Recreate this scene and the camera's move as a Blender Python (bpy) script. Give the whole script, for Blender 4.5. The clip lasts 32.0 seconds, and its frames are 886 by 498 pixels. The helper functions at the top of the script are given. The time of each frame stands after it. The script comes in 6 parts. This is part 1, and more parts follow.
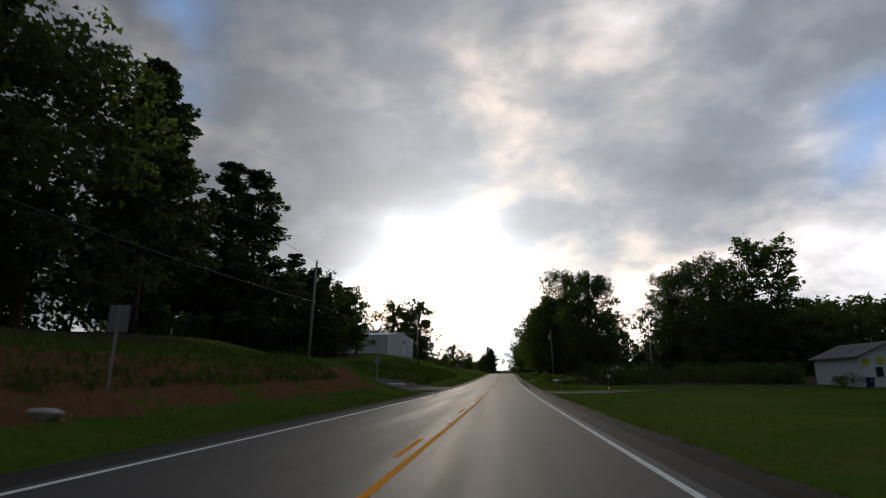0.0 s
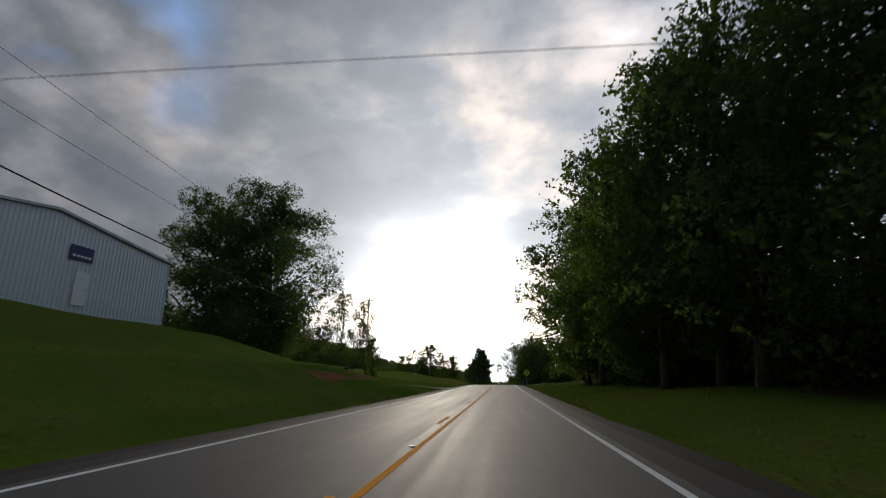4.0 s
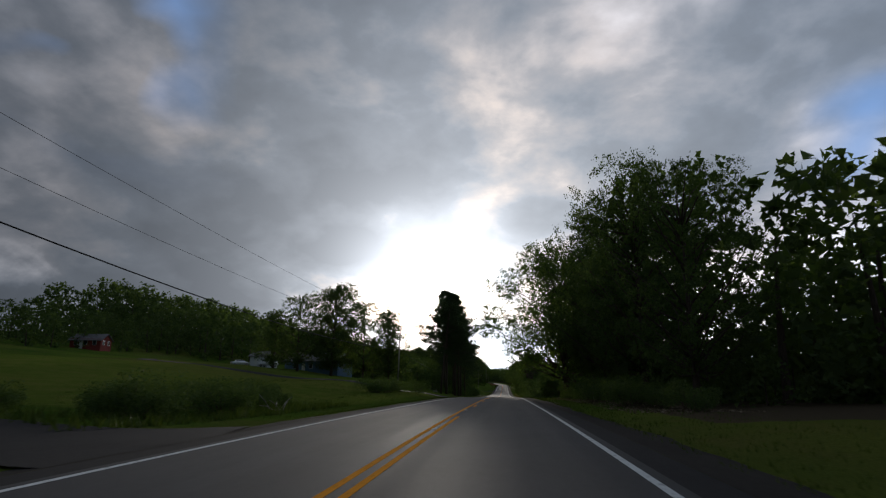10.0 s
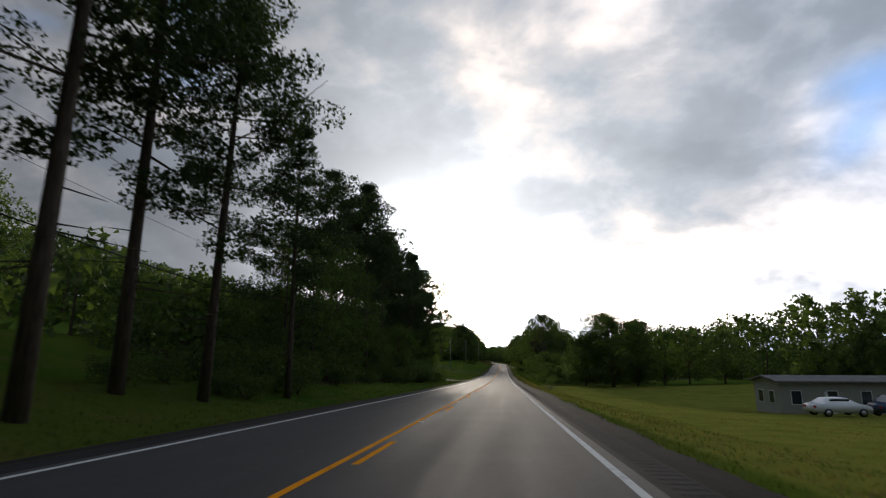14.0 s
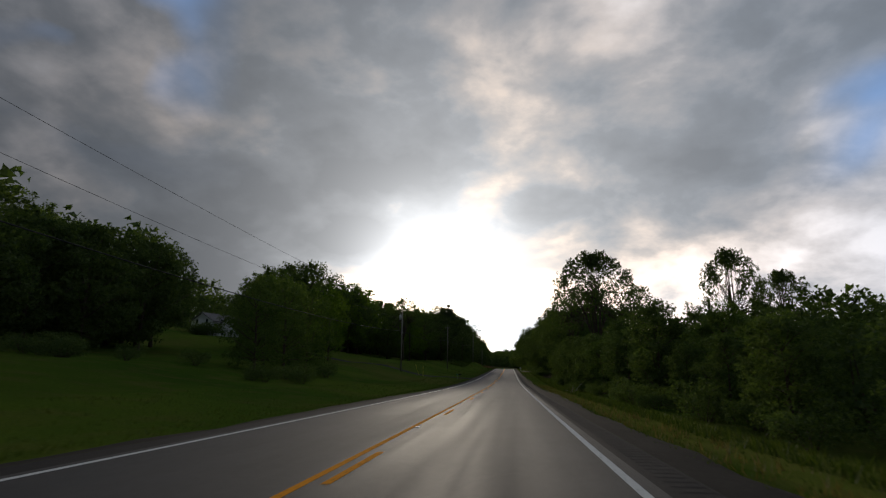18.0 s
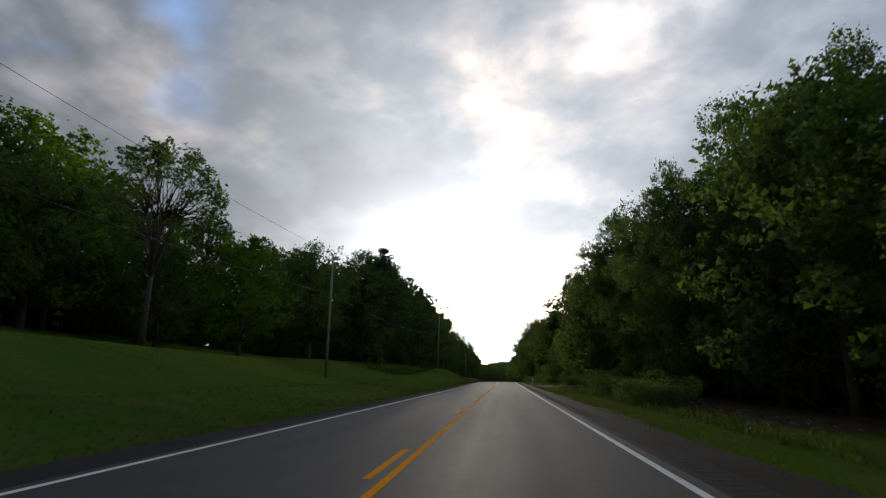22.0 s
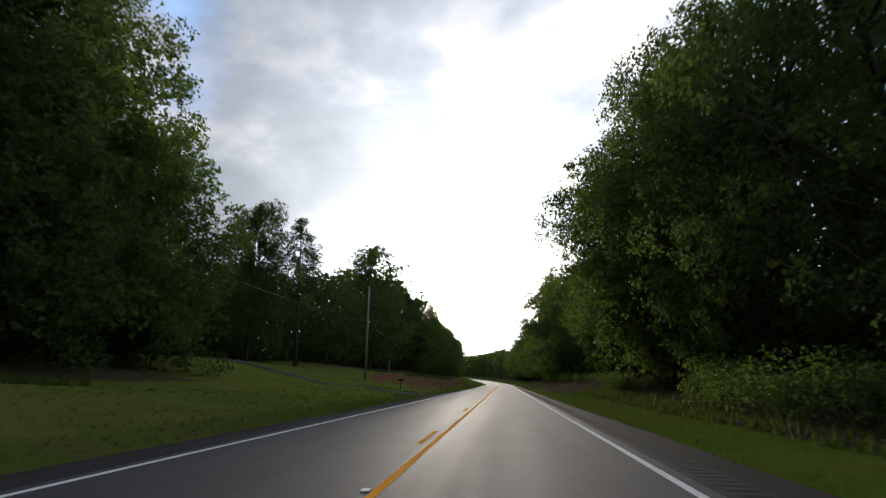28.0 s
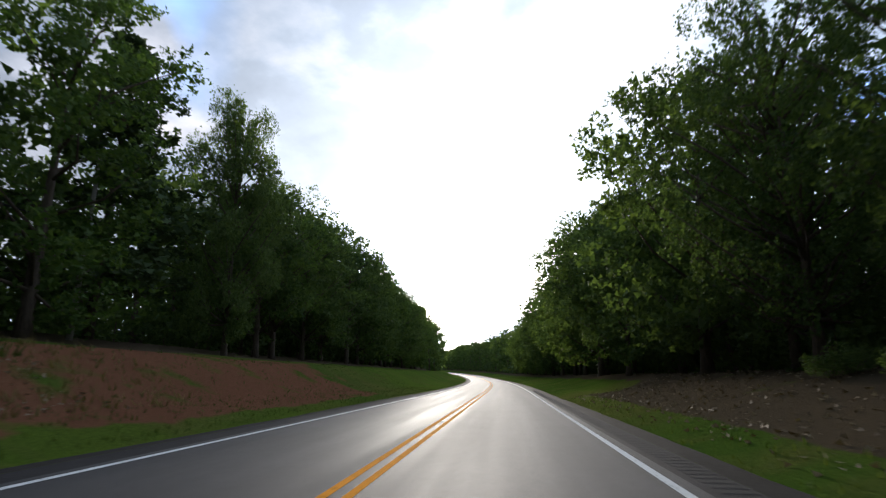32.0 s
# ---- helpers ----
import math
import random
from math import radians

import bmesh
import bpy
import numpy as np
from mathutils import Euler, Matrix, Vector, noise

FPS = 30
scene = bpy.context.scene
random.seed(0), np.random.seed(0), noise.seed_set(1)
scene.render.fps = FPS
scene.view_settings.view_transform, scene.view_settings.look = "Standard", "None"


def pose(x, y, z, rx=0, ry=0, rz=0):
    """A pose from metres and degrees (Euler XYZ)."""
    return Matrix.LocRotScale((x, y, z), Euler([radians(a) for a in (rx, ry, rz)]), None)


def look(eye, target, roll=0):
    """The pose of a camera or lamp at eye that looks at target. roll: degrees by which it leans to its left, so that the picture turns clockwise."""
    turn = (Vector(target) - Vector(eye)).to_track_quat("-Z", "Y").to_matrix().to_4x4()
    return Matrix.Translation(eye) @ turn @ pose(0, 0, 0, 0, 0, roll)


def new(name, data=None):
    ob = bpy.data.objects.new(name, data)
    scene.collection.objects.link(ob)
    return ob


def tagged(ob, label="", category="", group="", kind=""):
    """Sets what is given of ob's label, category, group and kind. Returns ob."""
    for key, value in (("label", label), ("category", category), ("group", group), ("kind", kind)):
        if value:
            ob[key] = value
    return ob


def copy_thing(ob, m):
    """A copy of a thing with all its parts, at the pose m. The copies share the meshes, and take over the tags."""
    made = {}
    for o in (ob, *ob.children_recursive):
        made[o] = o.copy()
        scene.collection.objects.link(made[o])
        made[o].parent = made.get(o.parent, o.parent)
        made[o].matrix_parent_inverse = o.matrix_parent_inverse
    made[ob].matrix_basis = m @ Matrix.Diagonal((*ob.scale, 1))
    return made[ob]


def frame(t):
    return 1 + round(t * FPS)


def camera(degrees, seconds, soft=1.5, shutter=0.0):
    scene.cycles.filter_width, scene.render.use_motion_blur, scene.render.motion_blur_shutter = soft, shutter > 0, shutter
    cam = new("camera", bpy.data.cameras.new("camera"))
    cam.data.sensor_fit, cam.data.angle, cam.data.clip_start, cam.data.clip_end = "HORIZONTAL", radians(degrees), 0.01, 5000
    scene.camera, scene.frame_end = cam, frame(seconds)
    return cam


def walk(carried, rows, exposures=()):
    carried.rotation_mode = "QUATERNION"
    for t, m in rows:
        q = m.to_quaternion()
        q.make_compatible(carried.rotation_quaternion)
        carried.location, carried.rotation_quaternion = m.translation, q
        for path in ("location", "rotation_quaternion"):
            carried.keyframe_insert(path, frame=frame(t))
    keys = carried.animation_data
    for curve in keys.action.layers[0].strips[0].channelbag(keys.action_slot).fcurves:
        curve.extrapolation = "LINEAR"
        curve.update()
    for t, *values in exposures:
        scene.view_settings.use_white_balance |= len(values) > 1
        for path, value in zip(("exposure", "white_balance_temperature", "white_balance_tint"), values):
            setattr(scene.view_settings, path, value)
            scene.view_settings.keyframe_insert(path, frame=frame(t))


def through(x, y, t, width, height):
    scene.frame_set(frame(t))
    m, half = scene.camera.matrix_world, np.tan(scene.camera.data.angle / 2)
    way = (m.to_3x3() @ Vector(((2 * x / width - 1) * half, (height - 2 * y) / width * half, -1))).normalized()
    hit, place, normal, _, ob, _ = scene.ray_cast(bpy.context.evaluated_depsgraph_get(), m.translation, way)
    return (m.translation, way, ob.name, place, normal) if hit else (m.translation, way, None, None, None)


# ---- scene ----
# road profile: (distance along, slope in degrees)
SLOPES = [(-400, 0.0), (0, 0.11), (110, 1.32), (175, 1.58), (240, 0.49), (300, -0.93), (350, -1.87), (420, -1.6), (510, -0.85), (600, 0.59),
          (680, 0.71), (760, -0.46), (864, -0.41), (960, -0.1), (1050, 0.6), (1200, 0.8), (1400, -0.3)]


def piecewise(table, v, col=1):
    """Smooth interpolation in a table sorted by its first column."""
    if v <= table[0][0]:
        return table[0][col]
    for a, b in zip(table, table[1:]):
        if v <= b[0]:
            k = (v - a[0]) / (b[0] - a[0])
            k = k * k * (3 - 2 * k)
            return a[col] + (b[col] - a[col]) * k
    return table[-1][col]


HEIGHTS, STEP = {}, 5
z = 0.0
for i in range(0, 1500, STEP):
    HEIGHTS[i] = z
    z += math.tan(radians(piecewise(SLOPES, i + STEP / 2))) * STEP
z = 0.0
for i in range(0, -405, -STEP):
    HEIGHTS[i] = z
    z -= math.tan(radians(piecewise(SLOPES, i - STEP / 2))) * STEP


def road_z(s):
    s = min(max(s, -399.0), 1489.0)
    i = math.floor(s / STEP) * STEP
    k = (s - i) / STEP
    return HEIGHTS[i] * (1 - k) + HEIGHTS[i + STEP] * k


def road_x(s):
    """The road is straight, and bends to one side past the end of the drive."""
    if s < 893:
        return 0.0
    if s < 1200:
        return -(s - 893) ** 2 / 2480
    return -(307 ** 2) / 2480 - (s - 1200) * 307 / 1240


SPEED = 26.5
# t, metres from the centre line, yaw, pitch against the road, roll
DRIVE = [(0, 1.64, 6.65, 13.86, -0.3), (2, 1.63, 6.3, 13.82, -0.42), (3, 1.74, 6.23, 13.67, -0.55), (4, 1.68, 6.33, 13.84, -0.6), (7, 1.81, 6.24, 13.99, -0.43),
         (9, 1.84, 6.44, 14.28, -0.29), (10, 1.84, 6.47, 13.85, -0.25), (11, 1.86, 6.54, 13.91, -0.21), (12, 1.96, 6.34, 13.53, -0.21), (13, 2.09, 6.11, 13.61, -0.2),
         (16, 2.53, 7.11, 13.6, -0.26), (17, 2.3, 7.08, 13.59, -0.22), (18, 2.26, 7.06, 13.69, -0.21), (19, 2.19, 6.74, 13.68, -0.2), (20, 2.1, 6.61, 13.38, -0.25),
         (21, 1.86, 6.65, 13.71, -0.25), (22, 1.58, 6.54, 13.74, -0.29), (23, 1.51, 6.34, 14.05, -0.23), (25, 1.62, 6.08, 13.77, -0.38), (28, 1.56, 6.45, 13.93, -0.31),
         (29, 1.5, 6.51, 13.81, -0.35), (30, 1.57, 6.02, 14.04, -0.45), (31, 1.73, 6.17, 13.78, -0.38), (32, 1.77, 6.7, 13.63, -0.32)]


def drive_rows():
    rows = []
    for i in range(65):
        t = i / 2
        s = SPEED * t
        x, yaw, pitch, roll = (piecewise(DRIVE, t, c) for c in (1, 2, 3, 4))
        slope = math.degrees(math.atan((road_z(s + 8) - road_z(s - 8)) / 16))
        rows.append((t, pose(road_x(s) + x, s, road_z(s) + EYE, 90 + pitch + slope, roll, yaw)))
    return rows


EYE = 1.2
cam = camera(80, 32.0, soft=1.2, shutter=0.12)
# the camera's own exposure, in stops, and its white balance
STOPS = [(0, 0.2, 6750), (4, 0.42, 6700), (6.5, -0.1, 6300), (8, -0.3, 6300), (10, -0.02, 6350), (11, 0.15, 6100), (12, 0.45, 6000), (13, 0.9, 6650), (14.5, 0.4, 6700),
         (16, -0.1, 6800), (17, 0.2, 6700), (18, -0.1, 6800), (19, -0.2, 6800), (20, 0.1, 6700), (22, 0.72, 6700), (23, 0.95, 6550), (25, 1.02, 6600), (28, 1.3, 6550), (30, 1.65, 6450), (32, 1.7, 6150)]
walk(cam, drive_rows(), [(t, stops, kelvin, 10.0) for t, stops, kelvin in STOPS])

# ---- world and sun ----
SUN_TURN, SUN_LIFT = 7.3, 8.2    # degrees to the left of the road's direction, and above the horizon
sun_dir = Vector((-math.sin(radians(SUN_TURN)) * math.cos(radians(SUN_LIFT)), math.cos(radians(SUN_TURN)) * math.cos(radians(SUN_LIFT)), math.sin(radians(SUN_LIFT))))


class Nodes:
    """Short hand for node trees."""

    def __init__(self, tree):
        self.t = tree
        tree.nodes.clear()

    def n(self, kind, **sets):
        node = self.t.nodes.new(kind)
        for k, v in sets.items():
            if k == "blend_type":
                node.blend_type = v
            elif k == "data_type":
                node.data_type = v
            elif k == "operation":
                node.operation = v
            elif k == "sky_type":
                node.sky_type = v
            elif k == "attribute_name":
                node.attribute_name = v
        return node

    def link(self, a, b):
        self.t.links.new(a, b)

    def put(self, socket, v):
        if isinstance(v, (int, float)):
            socket.default_value = v
        elif isinstance(v, (tuple, list)):
            socket.default_value = v
        else:
            self.link(v, socket)

    def math(self, op, a, b=0.0, clamp=False):
        m = self.n("ShaderNodeMath", operation=op)
        m.use_clamp = clamp
        self.put(m.inputs[0], a)
        self.put(m.inputs[1], b)
        return m.outputs[0]

    def vec(self, op, a, b=(0, 0, 0)):
        m = self.n("ShaderNodeVectorMath", operation=op)
        self.put(m.inputs[0], a)
        self.put(m.inputs[1], b)
        return m.outputs["Value"] if op in ("DOT_PRODUCT", "LENGTH") else m.outputs[0]

    def noise(self, where, scale, detail=4.0, rough=0.55, warp=0.0):
        m = self.n("ShaderNodeTexNoise")
        if where is not None:
            self.link(where, m.inputs["Vector"])
        m.inputs["Scale"].default_value = scale
        m.inputs["Detail"].default_value = detail
        m.inputs["Roughness"].default_value = rough
        m.inputs["Distortion"].default_value = warp
        return m.outputs["Fac"]

    def ramp(self, fac, *stops):
        r = self.n("ShaderNodeValToRGB")
        e = r.color_ramp.elements
        while len(e) < len(stops):
            e.new(0.5)
        for el, (p, c) in zip(e, stops):
            el.position = p
            el.color = (c, c, c, 1) if isinstance(c, (int, float)) else (*c, 1)
        self.link(fac, r.inputs[0])
        return r.outputs[0]

    def mix(self, fac, a, b, blend="MIX"):
        m = self.n("ShaderNodeMix", data_type="RGBA", blend_type=blend)
        self.put(m.inputs[0], fac)
        for s, v in ((m.inputs[6], a), (m.inputs[7], b)):
            self.put(s, (*v, 1) if isinstance(v, (tuple, list)) and len(v) == 3 else v)
        return m.outputs[2]


world = bpy.data.worlds.new("world")
scene.world = world
world.use_nodes = True
w = Nodes(world.node_tree)
coord = w.n("ShaderNodeTexCoord").outputs["Generated"]
sky = w.n("ShaderNodeTexSky", sky_type="NISHITA")
sky.sun_disc = False
sky.sun_elevation, sky.sun_rotation = radians(SUN_LIFT), radians(-SUN_TURN)
sep = w.n("ShaderNodeSeparateXYZ")
w.link(coord, sep.inputs[0])
lift = w.math("MAXIMUM", sep.outputs[2], 0.0)
# the cloud deck: seen flat from below, so it draws together towards the horizon
nearer = w.math("DIVIDE", 1.0, w.math("ADD", lift, 0.52))
deck = w.n("ShaderNodeCombineXYZ")
w.link(w.math("MULTIPLY", sep.outputs[0], nearer), deck.inputs[0])
w.link(w.math("MULTIPLY", sep.outputs[1], nearer), deck.inputs[1])
w.link(w.math("MULTIPLY", lift, 0.9), deck.inputs[2])
place = w.n("ShaderNodeMapping")
place.inputs["Location"].default_value = (5.3, 2.2, 1.1)
w.link(deck.outputs[0], place.inputs[0])
puff = place.outputs[0]
near_sun = w.math("MAXIMUM", w.vec("DOT_PRODUCT", coord, tuple(sun_dir)), 0.0)
away = w.math("ARCCOSINE", w.vec("DOT_PRODUCT", coord, tuple(sun_dir * 0.9999)))    # angle from the sun, in radians
big = w.noise(puff, 1.9, 2.0, 0.45)
small = w.noise(puff, 5.2, 7.0, 0.52, 0.12)
bulk = w.math("ADD", w.math("MULTIPLY", big, 0.55), w.math("MULTIPLY", small, 0.45))


def lobe(x, z, wide, high):
    """A soft patch of the deck round one direction: x across the road, z up, for the half of the sky ahead."""
    dx = w.math("DIVIDE", w.math("SUBTRACT", sep.outputs[0], x), wide)
    dz = w.math("DIVIDE", w.math("SUBTRACT", sep.outputs[2], z), high)
    d2 = w.math("ADD", w.math("MULTIPLY", dx, dx), w.math("MULTIPLY", dz, dz))
    return w.math("MULTIPLY", w.math("EXPONENT", w.math("MULTIPLY", d2, -1.0)), w.math("GREATER_THAN", sep.outputs[1], 0.0))


def plus(base, *terms):
    """A sum of a base and weighted terms."""
    for value, weight in terms:
        base = w.math("ADD", base, w.math("MULTIPLY", value, weight))
    return base


# heavy cloud to the left, over the sun and in a tongue beside it; thin over the road to the right
bulk = plus(bulk, (lobe(-0.62, 0.36, 0.34, 0.30), 0.04), (lobe(-0.16, 0.40, 0.20, 0.10), 0.04), (lobe(-0.28, 0.230, 0.10, 0.032), 0.15),
            (lobe(0.13, 0.36, 0.12, 0.16), -0.035), (lobe(0.30, 0.56, 0.12, 0.12), -0.05), (lobe(0.55, 0.16, 0.22, 0.10), -0.05), (lobe(0.05, 0.075, 0.13, 0.012), 0.05), (lobe(-0.12, 0.15, 0.18, 0.07), -0.04))
# cloud lit from behind: brightest round the sun, dying away faster on the heavy side, and paler again overhead
heavy = w.math("MULTIPLY", w.math("SUBTRACT", -0.16, sep.outputs[0]), 1.1, True)
light = w.math("MULTIPLY", w.math("ADD", sep.outputs[0], 0.05), 1.4, True)
fall = w.math("EXPONENT", w.math("MULTIPLY", w.math("MULTIPLY", away, plus(1.0, (heavy, 0.9), (light, -0.36))), -3.3))
glow = plus(0.10, (fall, 1.6), (w.math("POWER", lift, 4.0), 0.22))
depth = w.ramp(bulk, (0.36, 1.0), (0.43, 0.70), (0.49, 0.46), (0.55, 0.34), (0.64, 0.27))
glow = w.math("MULTIPLY", glow, w.math("MULTIPLY", depth, 2.0))
# a clear bright strip under the deck's edge, and the sun behind thin cloud
edge = w.math("ADD", lift, w.math("MULTIPLY", w.math("SUBTRACT", bulk, 0.47), 0.8))
strip = w.math("MULTIPLY", w.ramp(edge, (0.07, 1.0), (0.13, 0.45), (0.19, 0.0)), w.math("POWER", near_sun, 7.0))
glow = plus(glow, (strip, 1.0), (w.math("POWER", near_sun, 520.0), 5.0), (w.math("POWER", near_sun, 110.0), 1.1))
thin = w.ramp(bulk, (0.43, 1.0), (0.54, 0.0))
warm = w.mix(thin, (0.96, 1.0, 1.06), (1.24, 1.0, 0.80))
tint = w.mix(w.math("POWER", near_sun, 3.5), (0.82, 1.0, 1.28), warm)
cloud = w.mix(1.0, tint, glow, "MULTIPLY")
gap = w.math("MULTIPLY", w.ramp(w.noise(puff, 2.6, 3.0, 0.5, 0.4), (0.46, 0.0), (0.58, 1.0)), plus(0.0, (lobe(0.53, 0.36, 0.06, 0.06), 1.0), (lobe(0.60, 0.30, 0.07, 0.03), 0.6), (lobe(-0.58, 0.55, 0.10, 0.12), 1.0)), True)
blue = w.mix(1.0, sky.outputs[0], (0.05, 0.055, 0.07), "MULTIPLY")
mixed = w.mix(w.math("MULTIPLY", gap, 0.9), cloud, w.mix(1.0, blue, (0.10, 0.26, 0.60), "ADD"))
back = w.n("ShaderNodeBackground")
w.link(mixed, back.inputs[0])
back.inputs[1].default_value = 1.0
out = w.n("ShaderNodeOutputWorld")
w.link(back.outputs[0], out.inputs[0])

lamp = bpy.data.lights.new("sun", "SUN")
lamp.energy, lamp.angle, lamp.color = 1.2, radians(4.0), (1.0, 0.90, 0.76)
sun = new("sun", lamp)
sun.matrix_world = look((0, 0, 60), Vector((0, 0, 60)) - sun_dir)

# ---- materials ----


def material(name, rough=0.8, spec=0.3, metal=0.0):
    m = bpy.data.materials.new(name)
    m.use_nodes = True
    k = Nodes(m.node_tree)
    b = k.n("ShaderNodeBsdfPrincipled")
    o = k.n("ShaderNodeOutputMaterial")
    k.link(b.outputs[0], o.inputs[0])
    b.inputs["Roughness"].default_value = rough
    b.inputs["Specular IOR Level"].default_value = spec
    b.inputs["Metallic"].default_value = metal
    return m, k, b, o


def bumped(k, b, height, strength=0.3, distance=0.02):
    n = k.n("ShaderNodeBump")
    n.inputs["Strength"].default_value = strength
    n.inputs["Distance"].default_value = distance
    k.link(height, n.inputs["Height"])
    k.link(n.outputs[0], b.inputs["Normal"])


def plain(name, colour, rough=0.6, spec=0.4, metal=0.0, vary=0.25, scale=3.0, grain=40.0):
    """Colour with stains at two scales and a fine relief."""
    m, k, b, o = material(name, rough, spec, metal)
    at = k.n("ShaderNodeTexCoord").outputs["Object"]
    stain, fine = k.noise(at, scale, 5), k.noise(at, grain, 3)
    f = k.math("ADD", k.math("MULTIPLY", stain, 0.7), k.math("MULTIPLY", fine, 0.3))
    lo, hi = tuple(c * (1 - vary) for c in colour), tuple(min(1, c * (1 + vary)) for c in colour)
    k.link(k.ramp(f, (0.3, lo), (0.7, hi)), b.inputs["Base Color"])
    bumped(k, b, fine, 0.25, 0.004)
    return m


def asphalt_material(name, colour, rough, spec):
    m, k, b, o = material(name, rough, spec)
    at = k.n("ShaderNodeNewGeometry").outputs["Position"]
    fine, mid, speck = k.noise(at, 55.0, 3, 0.7), k.noise(at, 0.6, 4), k.noise(at, 7.0, 5, 0.75)
    long = k.n("ShaderNodeMapping")
    long.inputs["Scale"].default_value = (1.6, 0.04, 1)
    k.link(at, long.inputs[0])
    track = k.noise(long.outputs[0], 1.0, 3)
    f = k.math("ADD", k.math("MULTIPLY", fine, 0.3), k.math("ADD", k.math("MULTIPLY", mid, 0.2), k.math("ADD", k.math("MULTIPLY", track, 0.2), k.math("MULTIPLY", speck, 0.3))))
    k.link(k.ramp(f, (0.36, tuple(c * 0.62 for c in colour)), (0.64, tuple(c * 1.42 for c in colour))), b.inputs["Base Color"])
    k.link(k.ramp(track, (0.3, rough - 0.07), (0.7, rough + 0.07)), b.inputs["Roughness"])
    bumped(k, b, fine, 0.5, 0.006)
    return m


asphalt = asphalt_material("asphalt", (0.037, 0.035, 0.036), 0.76, 0.21)
shoulder_mat = asphalt_material("shoulder asphalt", (0.030, 0.028, 0.028), 0.95, 0.06)
drive_mat = asphalt_material("dusty gravel", (0.066, 0.058, 0.047), 1.0, 0.02)
drive_asphalt = asphalt_material("drive asphalt", (0.036, 0.032, 0.030), 1.0, 0.02)
edge_mat = asphalt_material("gravel edge", (0.036, 0.032, 0.028), 1.0, 0.02)


def paint_material(name, colour):
    m, k, b, o = material(name, 1.0, 0.02)
    at = k.n("ShaderNodeNewGeometry").outputs["Position"]
    wear = k.noise(at, 9.0, 6, 0.7)
    k.link(k.ramp(wear, (0.30, tuple(c * 0.35 for c in colour)), (0.46, colour)), b.inputs["Base Color"])
    return m


white_paint = paint_material("white road paint", (0.62, 0.62, 0.60))
yellow_paint = paint_material("yellow road paint", (0.76, 0.28, 0.012))


def ground_material():
    m, k, b, o = material("grass ground", 1.0, 0.0)
    at = k.n("ShaderNodeNewGeometry").outputs["Position"]
    patch, mid, fine = k.noise(at, 0.06, 4), k.noise(at, 0.5, 5), k.noise(at, 14.0, 4, 0.7)
    green = k.mix(k.ramp(patch, (0.35, 0.0), (0.65, 1.0)), (0.050, 0.102, 0.014), (0.104, 0.150, 0.021))
    green = k.mix(k.ramp(mid, (0.47, 0.0), (0.70, 0.6)), green, (0.130, 0.115, 0.036))
    dry = k.noise(at, 0.028, 3)
    green = k.mix(k.ramp(dry, (0.5, 0.0), (0.64, 0.45)), green, (0.15, 0.125, 0.040))
    green = k.mix(k.ramp(fine, (0.35, 0.5), (0.65, 0.0)), green, (0.020, 0.038, 0.008))
    meadow = k.n("ShaderNodeAttribute", attribute_name="meadow").outputs["Fac"]
    green = k.mix(k.math("MULTIPLY", meadow, k.ramp(mid, (0.3, 0.45), (0.6, 0.95))), green, (0.195, 0.200, 0.040))
    clay_mask = k.n("ShaderNodeAttribute", attribute_name="clay").outputs["Fac"]
    clay = k.mix(fine, (0.105, 0.046, 0.026), (0.205, 0.098, 0.054))
    edge = k.math("ADD", clay_mask, k.math("MULTIPLY", k.math("SUBTRACT", mid, 0.5), 1.3))
    col = k.mix(k.ramp(edge, (0.45, 0.0), (0.62, 1.0)), green, clay)
    dirt = k.n("ShaderNodeAttribute", attribute_name="dirt").outputs["Fac"]
    edge2 = k.math("ADD", dirt, k.math("MULTIPLY", k.math("SUBTRACT", mid, 0.5), 1.1))
    col = k.mix(k.ramp(edge2, (0.45, 0.0), (0.6, 1.0)), col, k.mix(fine, (0.05, 0.038, 0.024), (0.11, 0.085, 0.055)))
    k.link(col, b.inputs["Base Color"])
    h = k.math("ADD", fine, k.math("MULTIPLY", mid, 1.5))
    bumped(k, b, h, 0.9, 0.12)
    return m


ground_mat = ground_material()


def leaf_material(name, dark, light, through=0.35):
    m, k, b, o = material(name, 0.75, 0.1)
    isle = k.n("ShaderNodeNewGeometry").outputs["Random Per Island"]
    each = k.n("ShaderNodeObjectInfo").outputs["Random"]
    f = k.math("ADD", k.math("MULTIPLY", isle, 0.7), k.math("MULTIPLY", each, 0.3))
    col = k.ramp(f, (0.1, dark), (0.9, light))
    k.link(col, b.inputs["Base Color"])
    t = k.n("ShaderNodeBsdfTranslucent")
    k.link(k.mix(1.0, col, (1.25, 1.35, 0.55), "MULTIPLY"), t.inputs[0])
    s = k.n("ShaderNodeMixShader")
    s.inputs[0].default_value = through
    k.link(b.outputs[0], s.inputs[1])
    k.link(t.outputs[0], s.inputs[2])
    k.link(s.outputs[0], o.inputs[0])
    return m


